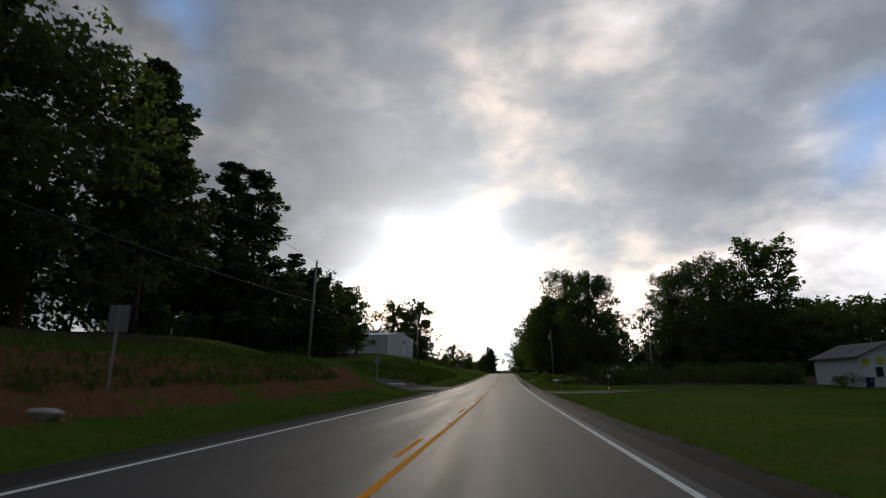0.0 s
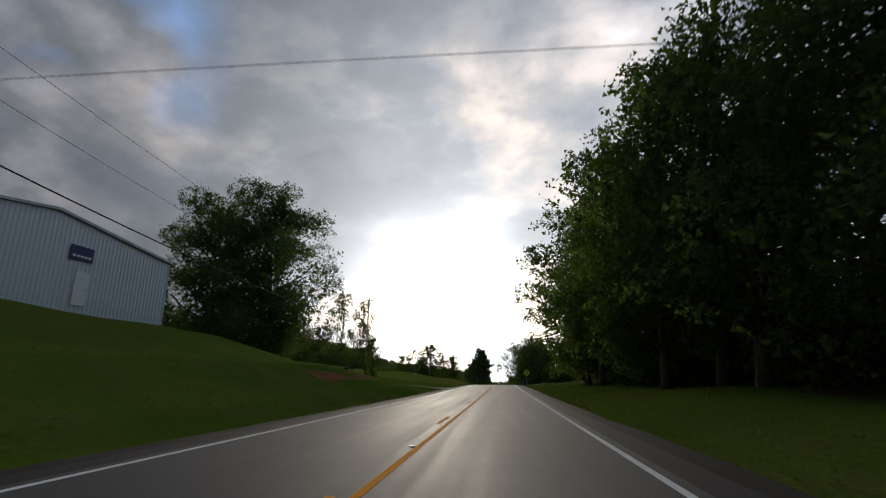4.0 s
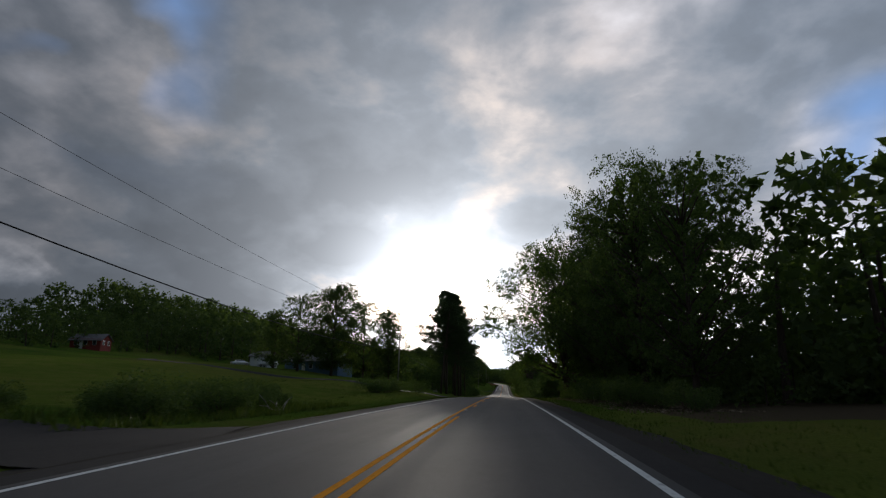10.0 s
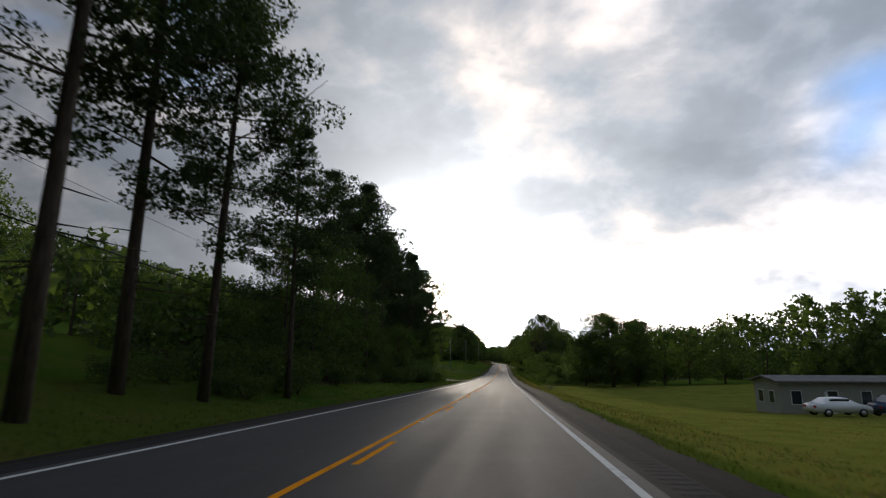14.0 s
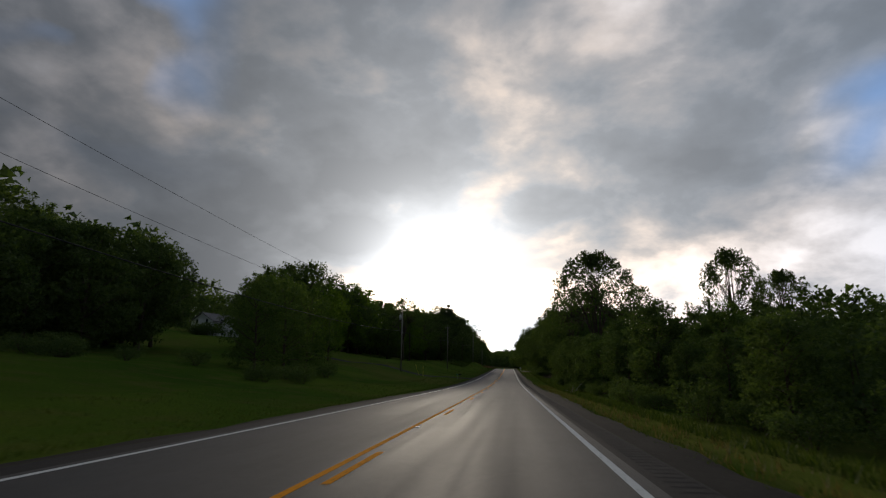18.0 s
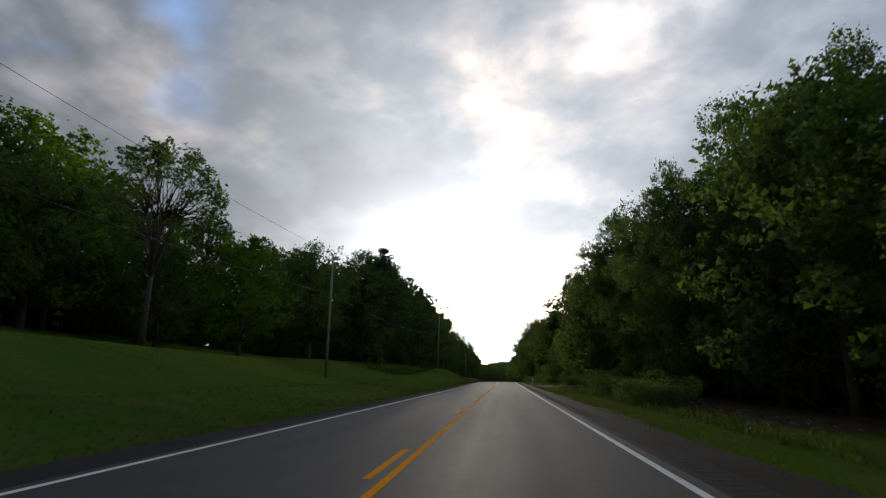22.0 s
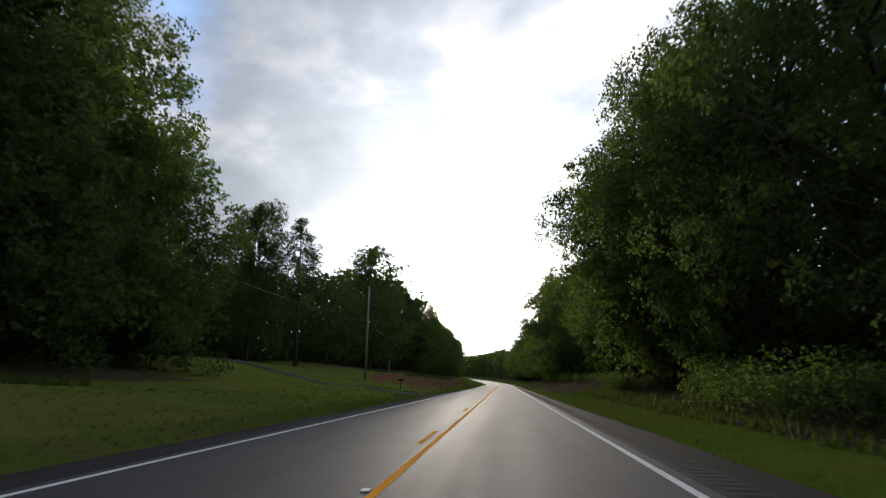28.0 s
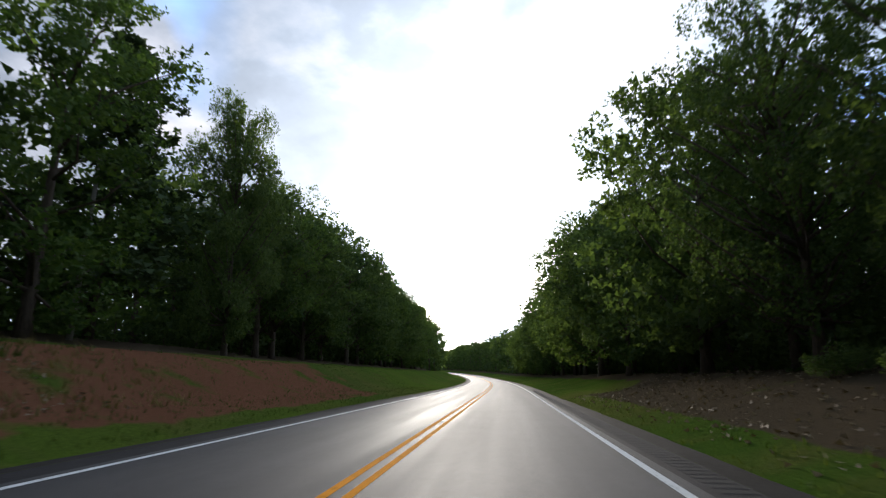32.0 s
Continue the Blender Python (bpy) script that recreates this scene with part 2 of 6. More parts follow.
leaf_dark = leaf_material("dark broad leaves", (0.050, 0.080, 0.032), (0.112, 0.152, 0.054), 0.42)
leaf_mid = leaf_material("green broad leaves", (0.056, 0.096, 0.029), (0.128, 0.178, 0.053), 0.42)
leaf_bright = leaf_material("bright young leaves", (0.066, 0.125, 0.014), (0.150, 0.215, 0.034), 0.45)
needle_mat = leaf_material("pine needles", (0.034, 0.054, 0.027), (0.072, 0.102, 0.044), 0.22)
cedar_mat = leaf_material("cedar scales", (0.014, 0.030, 0.014), (0.032, 0.058, 0.024), 0.15)
grass_mat = leaf_material("grass blades", (0.034, 0.062, 0.012), (0.082, 0.105, 0.028), 0.35)
litter_mat = leaf_material("fallen leaves", (0.10, 0.07, 0.045), (0.28, 0.22, 0.15), 0.05)
dry_mat = leaf_material("dry grass blades", (0.12, 0.10, 0.04), (0.22, 0.17, 0.08), 0.3)


def bark_material(name, colour):
    m, k, b, o = material(name, 0.9, 0.2)
    at = k.n("ShaderNodeTexCoord").outputs["Object"]
    mp = k.n("ShaderNodeMapping")
    mp.inputs["Scale"].default_value = (9, 9, 1.3)
    k.link(at, mp.inputs[0])
    f = k.noise(mp.outputs[0], 1.5, 6, 0.65)
    k.link(k.ramp(f, (0.3, tuple(c * 0.45 for c in colour)), (0.7, tuple(c * 1.3 for c in colour))), b.inputs["Base Color"])
    bumped(k, b, f, 0.8, 0.03)
    return m


bark = bark_material("brown bark", (0.10, 0.075, 0.055))
pole_wood = bark_material("weathered pole wood", (0.30, 0.27, 0.23))
steel = plain("galvanised steel", (0.45, 0.46, 0.47), 0.45, 0.5, 0.7, 0.2)
dark_metal = plain("black painted metal", (0.02, 0.02, 0.022), 0.45, 0.4)
grey_metal = plain("grey enamel", (0.36, 0.38, 0.38), 0.5, 0.4)
wire_mat = plain("black cable", (0.012, 0.012, 0.013), 0.6, 0.3)
white_wood = plain("white painted wood", (0.74, 0.74, 0.71), 0.6, 0.35, 0, 0.12)
siding_white = plain("white siding", (0.68, 0.70, 0.72), 0.6, 0.3, 0, 0.1, 0.6)
roof_grey = plain("grey shingles", (0.15, 0.14, 0.14), 0.9, 0.2, 0, 0.3, 1.5, 12)

# ---- mesh helpers ----


def mesh_from(name, verts, faces, mat, smooth=False):
    me = bpy.data.meshes.new(name)
    me.from_pydata([tuple(v) for v in verts], [], faces)
    me.materials.append(mat)
    if smooth:
        me.shade_smooth()
    me.update()
    return me


def part(name, me, parent=None, label="", at=None):
    ob = new(name, me)
    if parent is not None:
        ob.parent = parent
    if at is not None:
        ob.matrix_basis = at
    if label:
        tagged(ob, label)
    return ob


def thing(name, label, category, group="", kind="", at=None):
    ob = new(name)
    ob.empty_display_size = 0.3
    tagged(ob, label, category, group, kind)
    if at is not None:
        ob.matrix_basis = at
    return ob


def from_bm(name, bm, mat, smooth=False):
    me = bpy.data.meshes.new(name)
    bm.to_mesh(me)
    bm.free()
    me.materials.append(mat)
    if smooth:
        me.shade_smooth()
    return me


def box(name, mat, x0, x1, y0, y1, z0, z1, bevel=0.0):
    bm = bmesh.new()
    bmesh.ops.create_cube(bm, size=1, matrix=Matrix.Translation(((x0 + x1) / 2, (y0 + y1) / 2, (z0 + z1) / 2)) @ Matrix.Diagonal((x1 - x0, y1 - y0, z1 - z0, 1)))
    if bevel:
        bmesh.ops.bevel(bm, geom=bm.edges[:], offset=bevel, segments=2, affect="EDGES")
    return from_bm(name, bm, mat)


def tube_data(path, radii, sides=7):
    """Rings along a path, as vertices and faces."""
    path = [Vector(p) for p in path]
    verts, faces = [], []
    for i, p in enumerate(path):
        d = (path[min(i + 1, len(path) - 1)] - path[max(i - 1, 0)]).normalized()
        a = d.orthogonal().normalized()
        b = d.cross(a)
        for j in range(sides):
            t = 2 * math.pi * j / sides
            verts.append(p + (a * math.cos(t) + b * math.sin(t)) * radii[i])
    for i in range(len(path) - 1):
        for j in range(sides):
            k = (j + 1) % sides
            faces.append((i * sides + j, i * sides + k, (i + 1) * sides + k, (i + 1) * sides + j))
    faces.append(tuple(range(sides))[::-1])
    faces.append(tuple(range((len(path) - 1) * sides, len(path) * sides)))
    return verts, faces


def tube(name, path, radii, mat, sides=8):
    v, f = tube_data(path, radii, sides)
    return mesh_from(name, v, f, mat, True)


# ---- ground ----
# heights above the road at 6.5, 12, 25, 60 and 150 m from its centre, by distance along it
LEFT = [(-400, 0.2, 2.0, 2.6, 4, 8), (0, 0.0, 1.8, 3.5, 4.5, 8), (26, 0.1, 2.2, 3.7, 4.5, 8), (36, 0.1, 2.6, 4.2, 4.8, 8), (41, 0.0, 2.4, 4.5, 5, 8), (47, 0.0, 1.5, 4.2, 5, 8), (51, 0.0, 0.6, 3.6, 5, 8), (63, 0.0, 0.9, 3.0, 4.4, 8),
        (74, 0.3, 1.8, 3.6, 5, 8), (112, 0.5, 2.0, 5.2, 6, 9), (145, 0.5, 2.0, 5.0, 6, 8), (175, 0.0, 0.4, 1.2, 3, 7),
        (230, 0.0, 0.8, 2.8, 6, 13), (250, 0.2, 1.6, 3.3, 6, 10), (270, 0.0, 0.6, 1.2, 5.0, 11), (290, -0.2, -0.2, 0.0, 2, 11), (330, -0.1, 0.5, 1.9, 5, 13),
        (370, 0.0, 1.0, 3.4, 6.5, 14), (400, 0.1, 1.0, 3.6, 7, 16), (430, 0.2, 0.6, 2.0, 5, 20), (470, 0.0, 0.6, 1.9, 4.5, 24), (520, -0.1, 0.4, 2.2, 4.8, 27),
        (560, 0.0, 0.3, 2.4, 6, 25), (576, 0.0, 0.3, 2.8, 8, 24), (600, 0.0, 0.6, 3.6, 8.5, 24), (634, 0.0, 0.5, 3.2, 7.5, 22), (664, 0.1, 1.4, 3.6, 7, 20),
        (698, 0.4, 2.7, 4.2, 6, 16), (726, 0.3, 1.8, 3.4, 5, 14), (770, 0.2, 0.7, 2.2, 4.5, 12), (790, 0.1, 0.8, 3.2, 6.5, 13), (799, 0.1, 0.6, 3.0, 6, 13),
        (809, 0.6, 2.2, 3.6, 6, 14), (900, 0.2, 2.0, 3.4, 6, 16), (1500, 0.3, 2, 4, 8, 20)]
RIGHT = [(-400, 0, 0, 0.2, 0.8, 2), (0, 0.0, 0.0, 0.2, 1.0, 2), (70, -0.1, -0.1, 0.0, 0.5, 2), (110, 0.1, 0.5, 0.9, 1.2, 2), (130, 0.2, 0.9, 1.4, 2, 3),
         (180, 0.0, 0.4, 0.9, 2, 3), (240, 0.0, 0.5, 1.4, 2, 3), (290, -0.1, 0.1, 0.3, 1, 2), (340, -0.1, -0.1, 0.1, 0.6, 1), (362, -0.1, -0.1, -0.1, 0, 1), (385, -0.3, -1.0, -1.2, -1.2, -0.5), (440, -0.5, -1.4, -2.1, -2.4, -1),
         (470, -0.5, -0.8, -0.8, 0, 2), (560, -0.5, -0.8, -0.8, 0, 3), (640, -0.1, 0.0, 0.1, 1, 4), (760, 0.0, 0.3, 0.6, 2, 6), (795, 0.3, 1.4, 2.2, 4, 8), (860, 0.3, 1.5, 2.4, 5, 10), (1500, 0.1, 1.0, 2, 6, 14)]
OFFS = (6.5, 12, 25, 60, 150)


def ground_z(x, s):
    """Height of the ground beside the road, x metres from its centre line."""
    table = LEFT if x < 0 else RIGHT
    u = abs(x)
    base = road_z(s)
    if u <= 5.0:
        return base - 0.05
    heights = [piecewise(table, s, c) for c in range(1, 6)]
    knots = [(5.0, -0.05)] + list(zip(OFFS, heights)) + [(400, heights[4] + 6), (3000, heights[4] + 10)]
    z = piecewise(knots, u)
    rough = min(1.0, (u - 5.0) / 6)
    z += rough * (0.16 * noise.noise((x * 0.13, s * 0.13, 0)) + 0.05 * noise.noise((x * 0.6, s * 0.6, 4)))
    far = min(1.0, max(0.0, (u - 150) / 300))
    return base * (1 - far) + z


CLAY = [(-30, 44, -14.5, -7.5, 0.25, 2.0), (132, 160, -14, -8, 0.7, 1.6), (232, 262, -16, -8, 0.3, 1.0), (695, 735, -14, -6.5, 0.3, 1.3), (798, 885, -15, -5.8, 0.05, 2.1)]


LATERAL = [0, 3, 4.6, 5.0, 5.5, 6, 6.5, 7.2, 8, 9, 10, 11, 12, 13.5, 15, 17, 19, 22, 25, 29, 34, 40, 48, 60, 75, 95, 120, 150, 200, 300, 500, 900, 1800, 3000]
COLS = [-u for u in reversed(LATERAL[1:])] + LATERAL
ROWS = list(range(-400, -60, 20)) + list(range(-60, 1000, 3)) + list(range(1000, 1480, 20)) + [1600, 1900, 2400, 3200]


def laid_z(x, s):
    """Height of the ground sheet itself, between the points where it is bent."""
    i, j = bisect(COLS, x) - 1, bisect(ROWS, s) - 1
    x0, x1, s0, s1 = COLS[i], COLS[i + 1], ROWS[j], ROWS[j + 1]
    a, b = (x - x0) / (x1 - x0), (s - s0) / (s1 - s0)
    c = [ground_z(p, q) for q in (s0, s1) for p in (x0, x1)]
    return (c[0] * (1 - a) + c[1] * a) * (1 - b) + (c[2] * (1 - a) + c[3] * a) * b


def bisect(values, v):
    lo, hi = 0, len(values) - 1
    while lo < hi:
        m = (lo + hi) // 2
        lo, hi = (m + 1, hi) if values[m] <= v else (lo, m)
    return lo


def build_ground():
    rows, cols = ROWS, COLS
    verts, clay, dirt, meadow = [], [], [], []
    for s in rows:
        for x in cols:
            verts.append((road_x(min(s, 1480)) * (1 if abs(x) < 150 else max(0, 1 - (abs(x) - 150) / 400)) + x, s, ground_z(x, s)))
            c = 0.0
            for a, b, x0, x1, lo, hi in CLAY:
                if a < s < b and x0 < x < x1:
                    h = ground_z(x, s) - road_z(s)
                    if lo < h < hi:
                        c = max(c, min(1, (s - a) / 6, (b - s) / 6))
            clay.append(0.68 * c)
            wood = 0.0
            for side, a, b, u0, u1 in FLOOR:
                if side * x > 0 and a < s < b and u0 < abs(x) < u1:
                    wood = 0.75
            dirt.append(wood)
            meadow.append(max([k for a, b, x0, x1, k in MEADOW if a < s < b and x0 < x < x1], default=0.0))
    n = len(cols)
    faces = [(i * n + j, i * n + j + 1, (i + 1) * n + j + 1, (i + 1) * n + j) for i in range(len(rows) - 1) for j in range(n - 1)]
    me = mesh_from("ground", verts, faces, ground_mat, True)
    for name, values in (("clay", clay), ("dirt", dirt), ("meadow", meadow)):
        a = me.attributes.new(name, "FLOAT", "POINT")
        a.data.foreach_set("value", np.array(values, dtype=np.float32))
    tagged(new("ground", me), "rolling grass verges with bare red clay banks", "ground", kind="structure")


# dry mown meadow: from, to, across, how dry
MEADOW = [(340, 476, 6.3, 62, 1.0), (196, 250, -40, -7, 0.35), (470, 566, 6.6, 11, 0.6), (735, 808, -40, -6, 0.35), (288, 350, -60, -8, 0.4), (640, 705, 5.5, 10, 0.55)]
# bare floor under the woods: side, from, to, nearest and farthest distance from the road
FLOOR = [(1, 786, 880, 6.1, 12), (1, 750, 786, 7.2, 12), (-1, -60, 36, 17, 70), (-1, 66, 108, 24, 70), (1, 76, 128, 11, 70), (1, 128, 182, 12, 60), (1, 186, 212, 14, 60), (1, 284, 336, 8, 50),
         (1, 514, 600, 13, 60), (1, 600, 1400, 9.5, 60), (-1, 400, 452, 9, 40), (-1, 690, 765, 27, 80), (-1, 735, 772, 15, 70), (-1, 780, 808, 30, 70), (-1, 808, 1400, 15, 70)]
build_ground()


def ribbon(name, x0, x1, s0, s1, lift, mat, step=3.0, x_of=None):
    """A strip of the road's surface from s0 to s1, between two offsets from the centre line."""
    n = max(1, round((s1 - s0) / step))
    verts = []
    for i in range(n + 1):
        s = s0 + (s1 - s0) * i / n
        for x in (x0, x1):
            verts.append((road_x(s) + x, s, road_z(s) + lift))
    faces = [(2 * i, 2 * i + 1, 2 * i + 3, 2 * i + 2) for i in range(n)]
    return mesh_from(name, verts, faces, mat)


HALF = 3.65
road = thing("road", "two-lane grey asphalt road with faded markings", "road", kind="structure")
part("asphalt_lane", ribbon("asphalt_lane", -HALF - 0.25, HALF + 0.25, -300, 1480, 0.0, asphalt), road)
for x0, x1, nm in ((-4.5, -HALF - 0.25, "paved_shoulder"), (HALF + 0.25, 4.5, "paved_shoulder")):
    part(nm, ribbon(nm, x0, x1, -300, 1480, -0.008, shoulder_mat), road, "worn asphalt shoulder with loose grit")


def ragged(name, x0, x1, s0, s1, mat):
    """The gravel strip, whose outer edge wanders where the grass has grown over it."""
    verts, n, side = [], round((s1 - s0) / 1.2), 1 if x1 > 0 else -1
    for i in range(n + 1):
        s = s0 + (s1 - s0) * i / n
        grown = 0.34 * noise.noise((s * 0.06, x1, 0)) + 0.26 * noise.noise((s * 0.35, x1, 5)) + 0.12 * noise.noise((s * 1.3, x1, 9))
        for x, z in ((x0, -0.006), (x1 + side * grown, -0.052), (x1 + side * (grown + 0.16), -0.075)):
            verts.append((road_x(s) + x, s, road_z(s) + z))
    faces = [(3 * i + j, 3 * i + j + 1, 3 * i + j + 4, 3 * i + j + 3) for i in range(n) for j in range(2)]
    return mesh_from(name, verts, faces, mat)


for x0, x1 in ((-4.5, -5.15), (4.5, 5.35)):
    part("gravel_edge", ragged("gravel_edge", x0, x1, -300, 1480, edge_mat), road, "dark gravel edge with ragged grass")
part("edge_line", ribbon("edge_line", HALF - 0.06, HALF + 0.06, -300, 1480, 0.004, white_paint), road, "white edge line")
for a, b in ((-300, 41.5), (68, 1480)):
    part("edge_line", ribbon("edge_line", -HALF - 0.06, -HALF + 0.06, a, b, 0.004, white_paint), road, "white edge line")
CYCLE = 11.65
# which centre stripes are solid: from, to, left solid, right solid
STRIPES = [(-300, 45, False, True), (45, 60, False, False), (60, 205, False, True), (205, 285, True, True), (285, 575, True, False), (575, 800, False, True), (800, 1480, True, True)]
for a, b, left, right in STRIPES:
    for x, solid in ((-0.13, left), (0.13, right)):
        if solid:
            part("yellow_line", ribbon("yellow_line", x - 0.055, x + 0.055, a, b, 0.004, yellow_paint), road, "solid yellow centre line")
# where the paint gang's count of dashes begins anew, as a share of the cycle: distance along, shift
PHASE = [(44, 0.43), (46, 0.02), (90, 0.01), (195, 0.41), (290, 0.02), (307, 0.02), (331, 0.13), (438, 0.25), (483, 0.16), (540, -0.02), (574, -0.05), (576, 0.30), (776, 0.30), (810, 0.17)]
for i in range(-3, 100):
    s = 3.75 + i * CYCLE
    s += piecewise(PHASE, s) * CYCLE
    for a, b, left, right in STRIPES:
        if a <= s < b and left != right:
            x = 0.13 if left else -0.13
            part("yellow_dash", ribbon("yellow_dash", x - 0.055, x + 0.055, s, s + 2.7, 0.004, yellow_paint), road)
    s += 7.0
    part("road_marker", box("road_marker", white_wood, -0.05, 0.05, s - 0.05, s + 0.05, road_z(s) + 0.003, road_z(s) + 0.018), road, "small raised reflector").location.x = road_x(s)

# ---- trees ----


def leaf_cards(centres, size, rng, flat=0.0):
    """One small folded leaf spray at each centre, turned at random: vertices and faces."""
    n = len(centres)
    d = rng.normal(size=(n, 3))
    d[:, 2] *= 1 - flat
    d /= np.linalg.norm(d, axis=1)[:, None]
    e = np.cross(d, rng.normal(size=(n, 3)))
    e /= np.linalg.norm(e, axis=1)[:, None]
    s = size * rng.uniform(0.6, 1.4, (n, 1))
    c = np.asarray(centres)
    v = np.stack([c - d * s * 0.8 - e * s * 0.5, c - d * s * 0.4 + e * s * 0.8, c + d * s * 0.9], 1).reshape(-1, 3)
    f = np.arange(3 * n).reshape(n, 3)
    return v, f


def spray_mesh(name, v, f, mat):
    me = bpy.data.meshes.new(name)
    me.vertices.add(len(v))
    me.vertices.foreach_set("co", np.asarray(v, dtype=np.float32).ravel())
    me.loops.add(f.size)
    me.loops.foreach_set("vertex_index", f.ravel().astype(np.int32))
    me.polygons.add(len(f))
    me.polygons.foreach_set("loop_start", np.arange(0, f.size, 3, dtype=np.int32))
    me.materials.append(mat)
    me.update(calc_edges=True)
    return me


def shell_points(rng, centre, radius, n, squash=0.75):
    p = rng.normal(size=(n, 3))
    p /= np.linalg.norm(p, axis=1)[:, None]
    p *= radius * rng.uniform(0.35, 1.08, (n, 1)) ** 0.6
    p[:, 2] *= squash
    return p + centre


def clumped(rng, centre, radius, n, squash=0.75, twigs=18):
    """Leaf places gathered on twigs that spread over a bough's outside."""
    twig = shell_points(rng, (0, 0, 0), radius * 0.94, twigs, squash)
    return twig[rng.integers(0, twigs, n)] + rng.normal(size=(n, 3)) * (radius * 0.115, radius * 0.115, radius * 0.09) + centre


def broadleaf(seed, height, spread, leaves, size, mat, bottom=0.25, open_=1.0, puffs=46, fill=9, limbs=2, core_size=0.0, heart=1200, heart_size=0.05, rise=0.75):
    """A trunk with forking limbs, and a crown of leaf sprays clumped round the limb tips."""
    rng = np.random.default_rng(seed)
    verts, faces = [], []

    def limb(path, radii, sides):
        v, f = tube_data(path, radii, sides)
        o = len(verts)
        verts.extend(v)
        faces.extend([tuple(i + o for i in q) for q in f])

    r0 = height * (0.017 if rise < 1 else 0.013)
    lean = rng.normal(size=2) * 0.03 * height
    trunk_top = height * 0.72
    path = [(0, 0, -0.4)] + [(lean[0] * k * k, lean[1] * k * k, trunk_top * k) for k in (0.08, 0.3, 0.55, 0.8, 1.0)]
    limb(path, [r0 * 1.5, r0, r0 * 0.85, r0 * 0.62, r0 * 0.38, r0 * 0.12], 8)
    centres, weights = [], []
    for i in range(puffs):
        h = bottom + (1 - bottom) * (i + 0.5) / puffs
        k = min(h / 0.72, 1.0)
        # widest at the middle of the crown
        q = (h - bottom) / (1 - bottom)
        reach = spread * (math.sin(math.pi * min(0.97, 0.14 + 0.80 * q)) ** 0.7) * rng.uniform(0.45, 1.05)
        a = i * 2.399 + rng.normal() * 0.5
        tip = np.array([math.cos(a) * reach + lean[0] * h, math.sin(a) * reach + lean[1] * h, height * h * rng.uniform(0.95, 1.03)])
        centres.append(tip)
        weights.append(rng.uniform(0.6, 1.25))
        if limbs and i % limbs == 0:
            z0 = max(height * 0.12, min(trunk_top, tip[2] - reach * rise))
            k0 = z0 / trunk_top
            start = np.array([lean[0] * k0 * k0, lean[1] * k0 * k0, z0])
            mid = (start + tip) / 2 + rng.normal(size=3) * 0.05 * height * 0.4
            limb([start, mid, tip], [r0 * 0.34, r0 * 0.2, r0 * 0.05], 5)
    weights = np.array(weights) / sum(weights)
    pts, core, inner = [], [], np.array(centres)
    for c, wgt in zip(centres, weights):
        r = spread * rng.uniform(0.22, 0.36) * open_
        pts.append((clumped if leaves > 1000 else shell_points)(rng, c, r, max(4, int(leaves * wgt))))
        core.append(c + rng.normal(size=(fill, 3)) * r * 0.32)
    v, f = leaf_cards(np.concatenate(pts), size, rng)
    if fill:
        v2, f2 = leaf_cards(np.concatenate(core), core_size or spread * 0.08, rng)
        v, f = np.concatenate([v, v2]), np.concatenate([f, f2 + len(v)])
    if heart:
        # foliage deep in the crown, which keeps it from being seen through
        p = inner[rng.integers(0, len(inner), heart)] * (np.array([0, 0, 1.0]) + np.array([1, 1, 0]) * rng.uniform(0.1, 0.9, (heart, 1)))
        p[:, 2] -= rng.uniform(-0.04, 0.06, heart) * height
        v2, f2 = leaf_cards(p, spread * heart_size, rng)
        v, f = np.concatenate([v, v2]), np.concatenate([f, f2 + len(v)])
    return mesh_from("trunk", verts, faces, bark, True), spray_mesh("crown", v, f, mat)


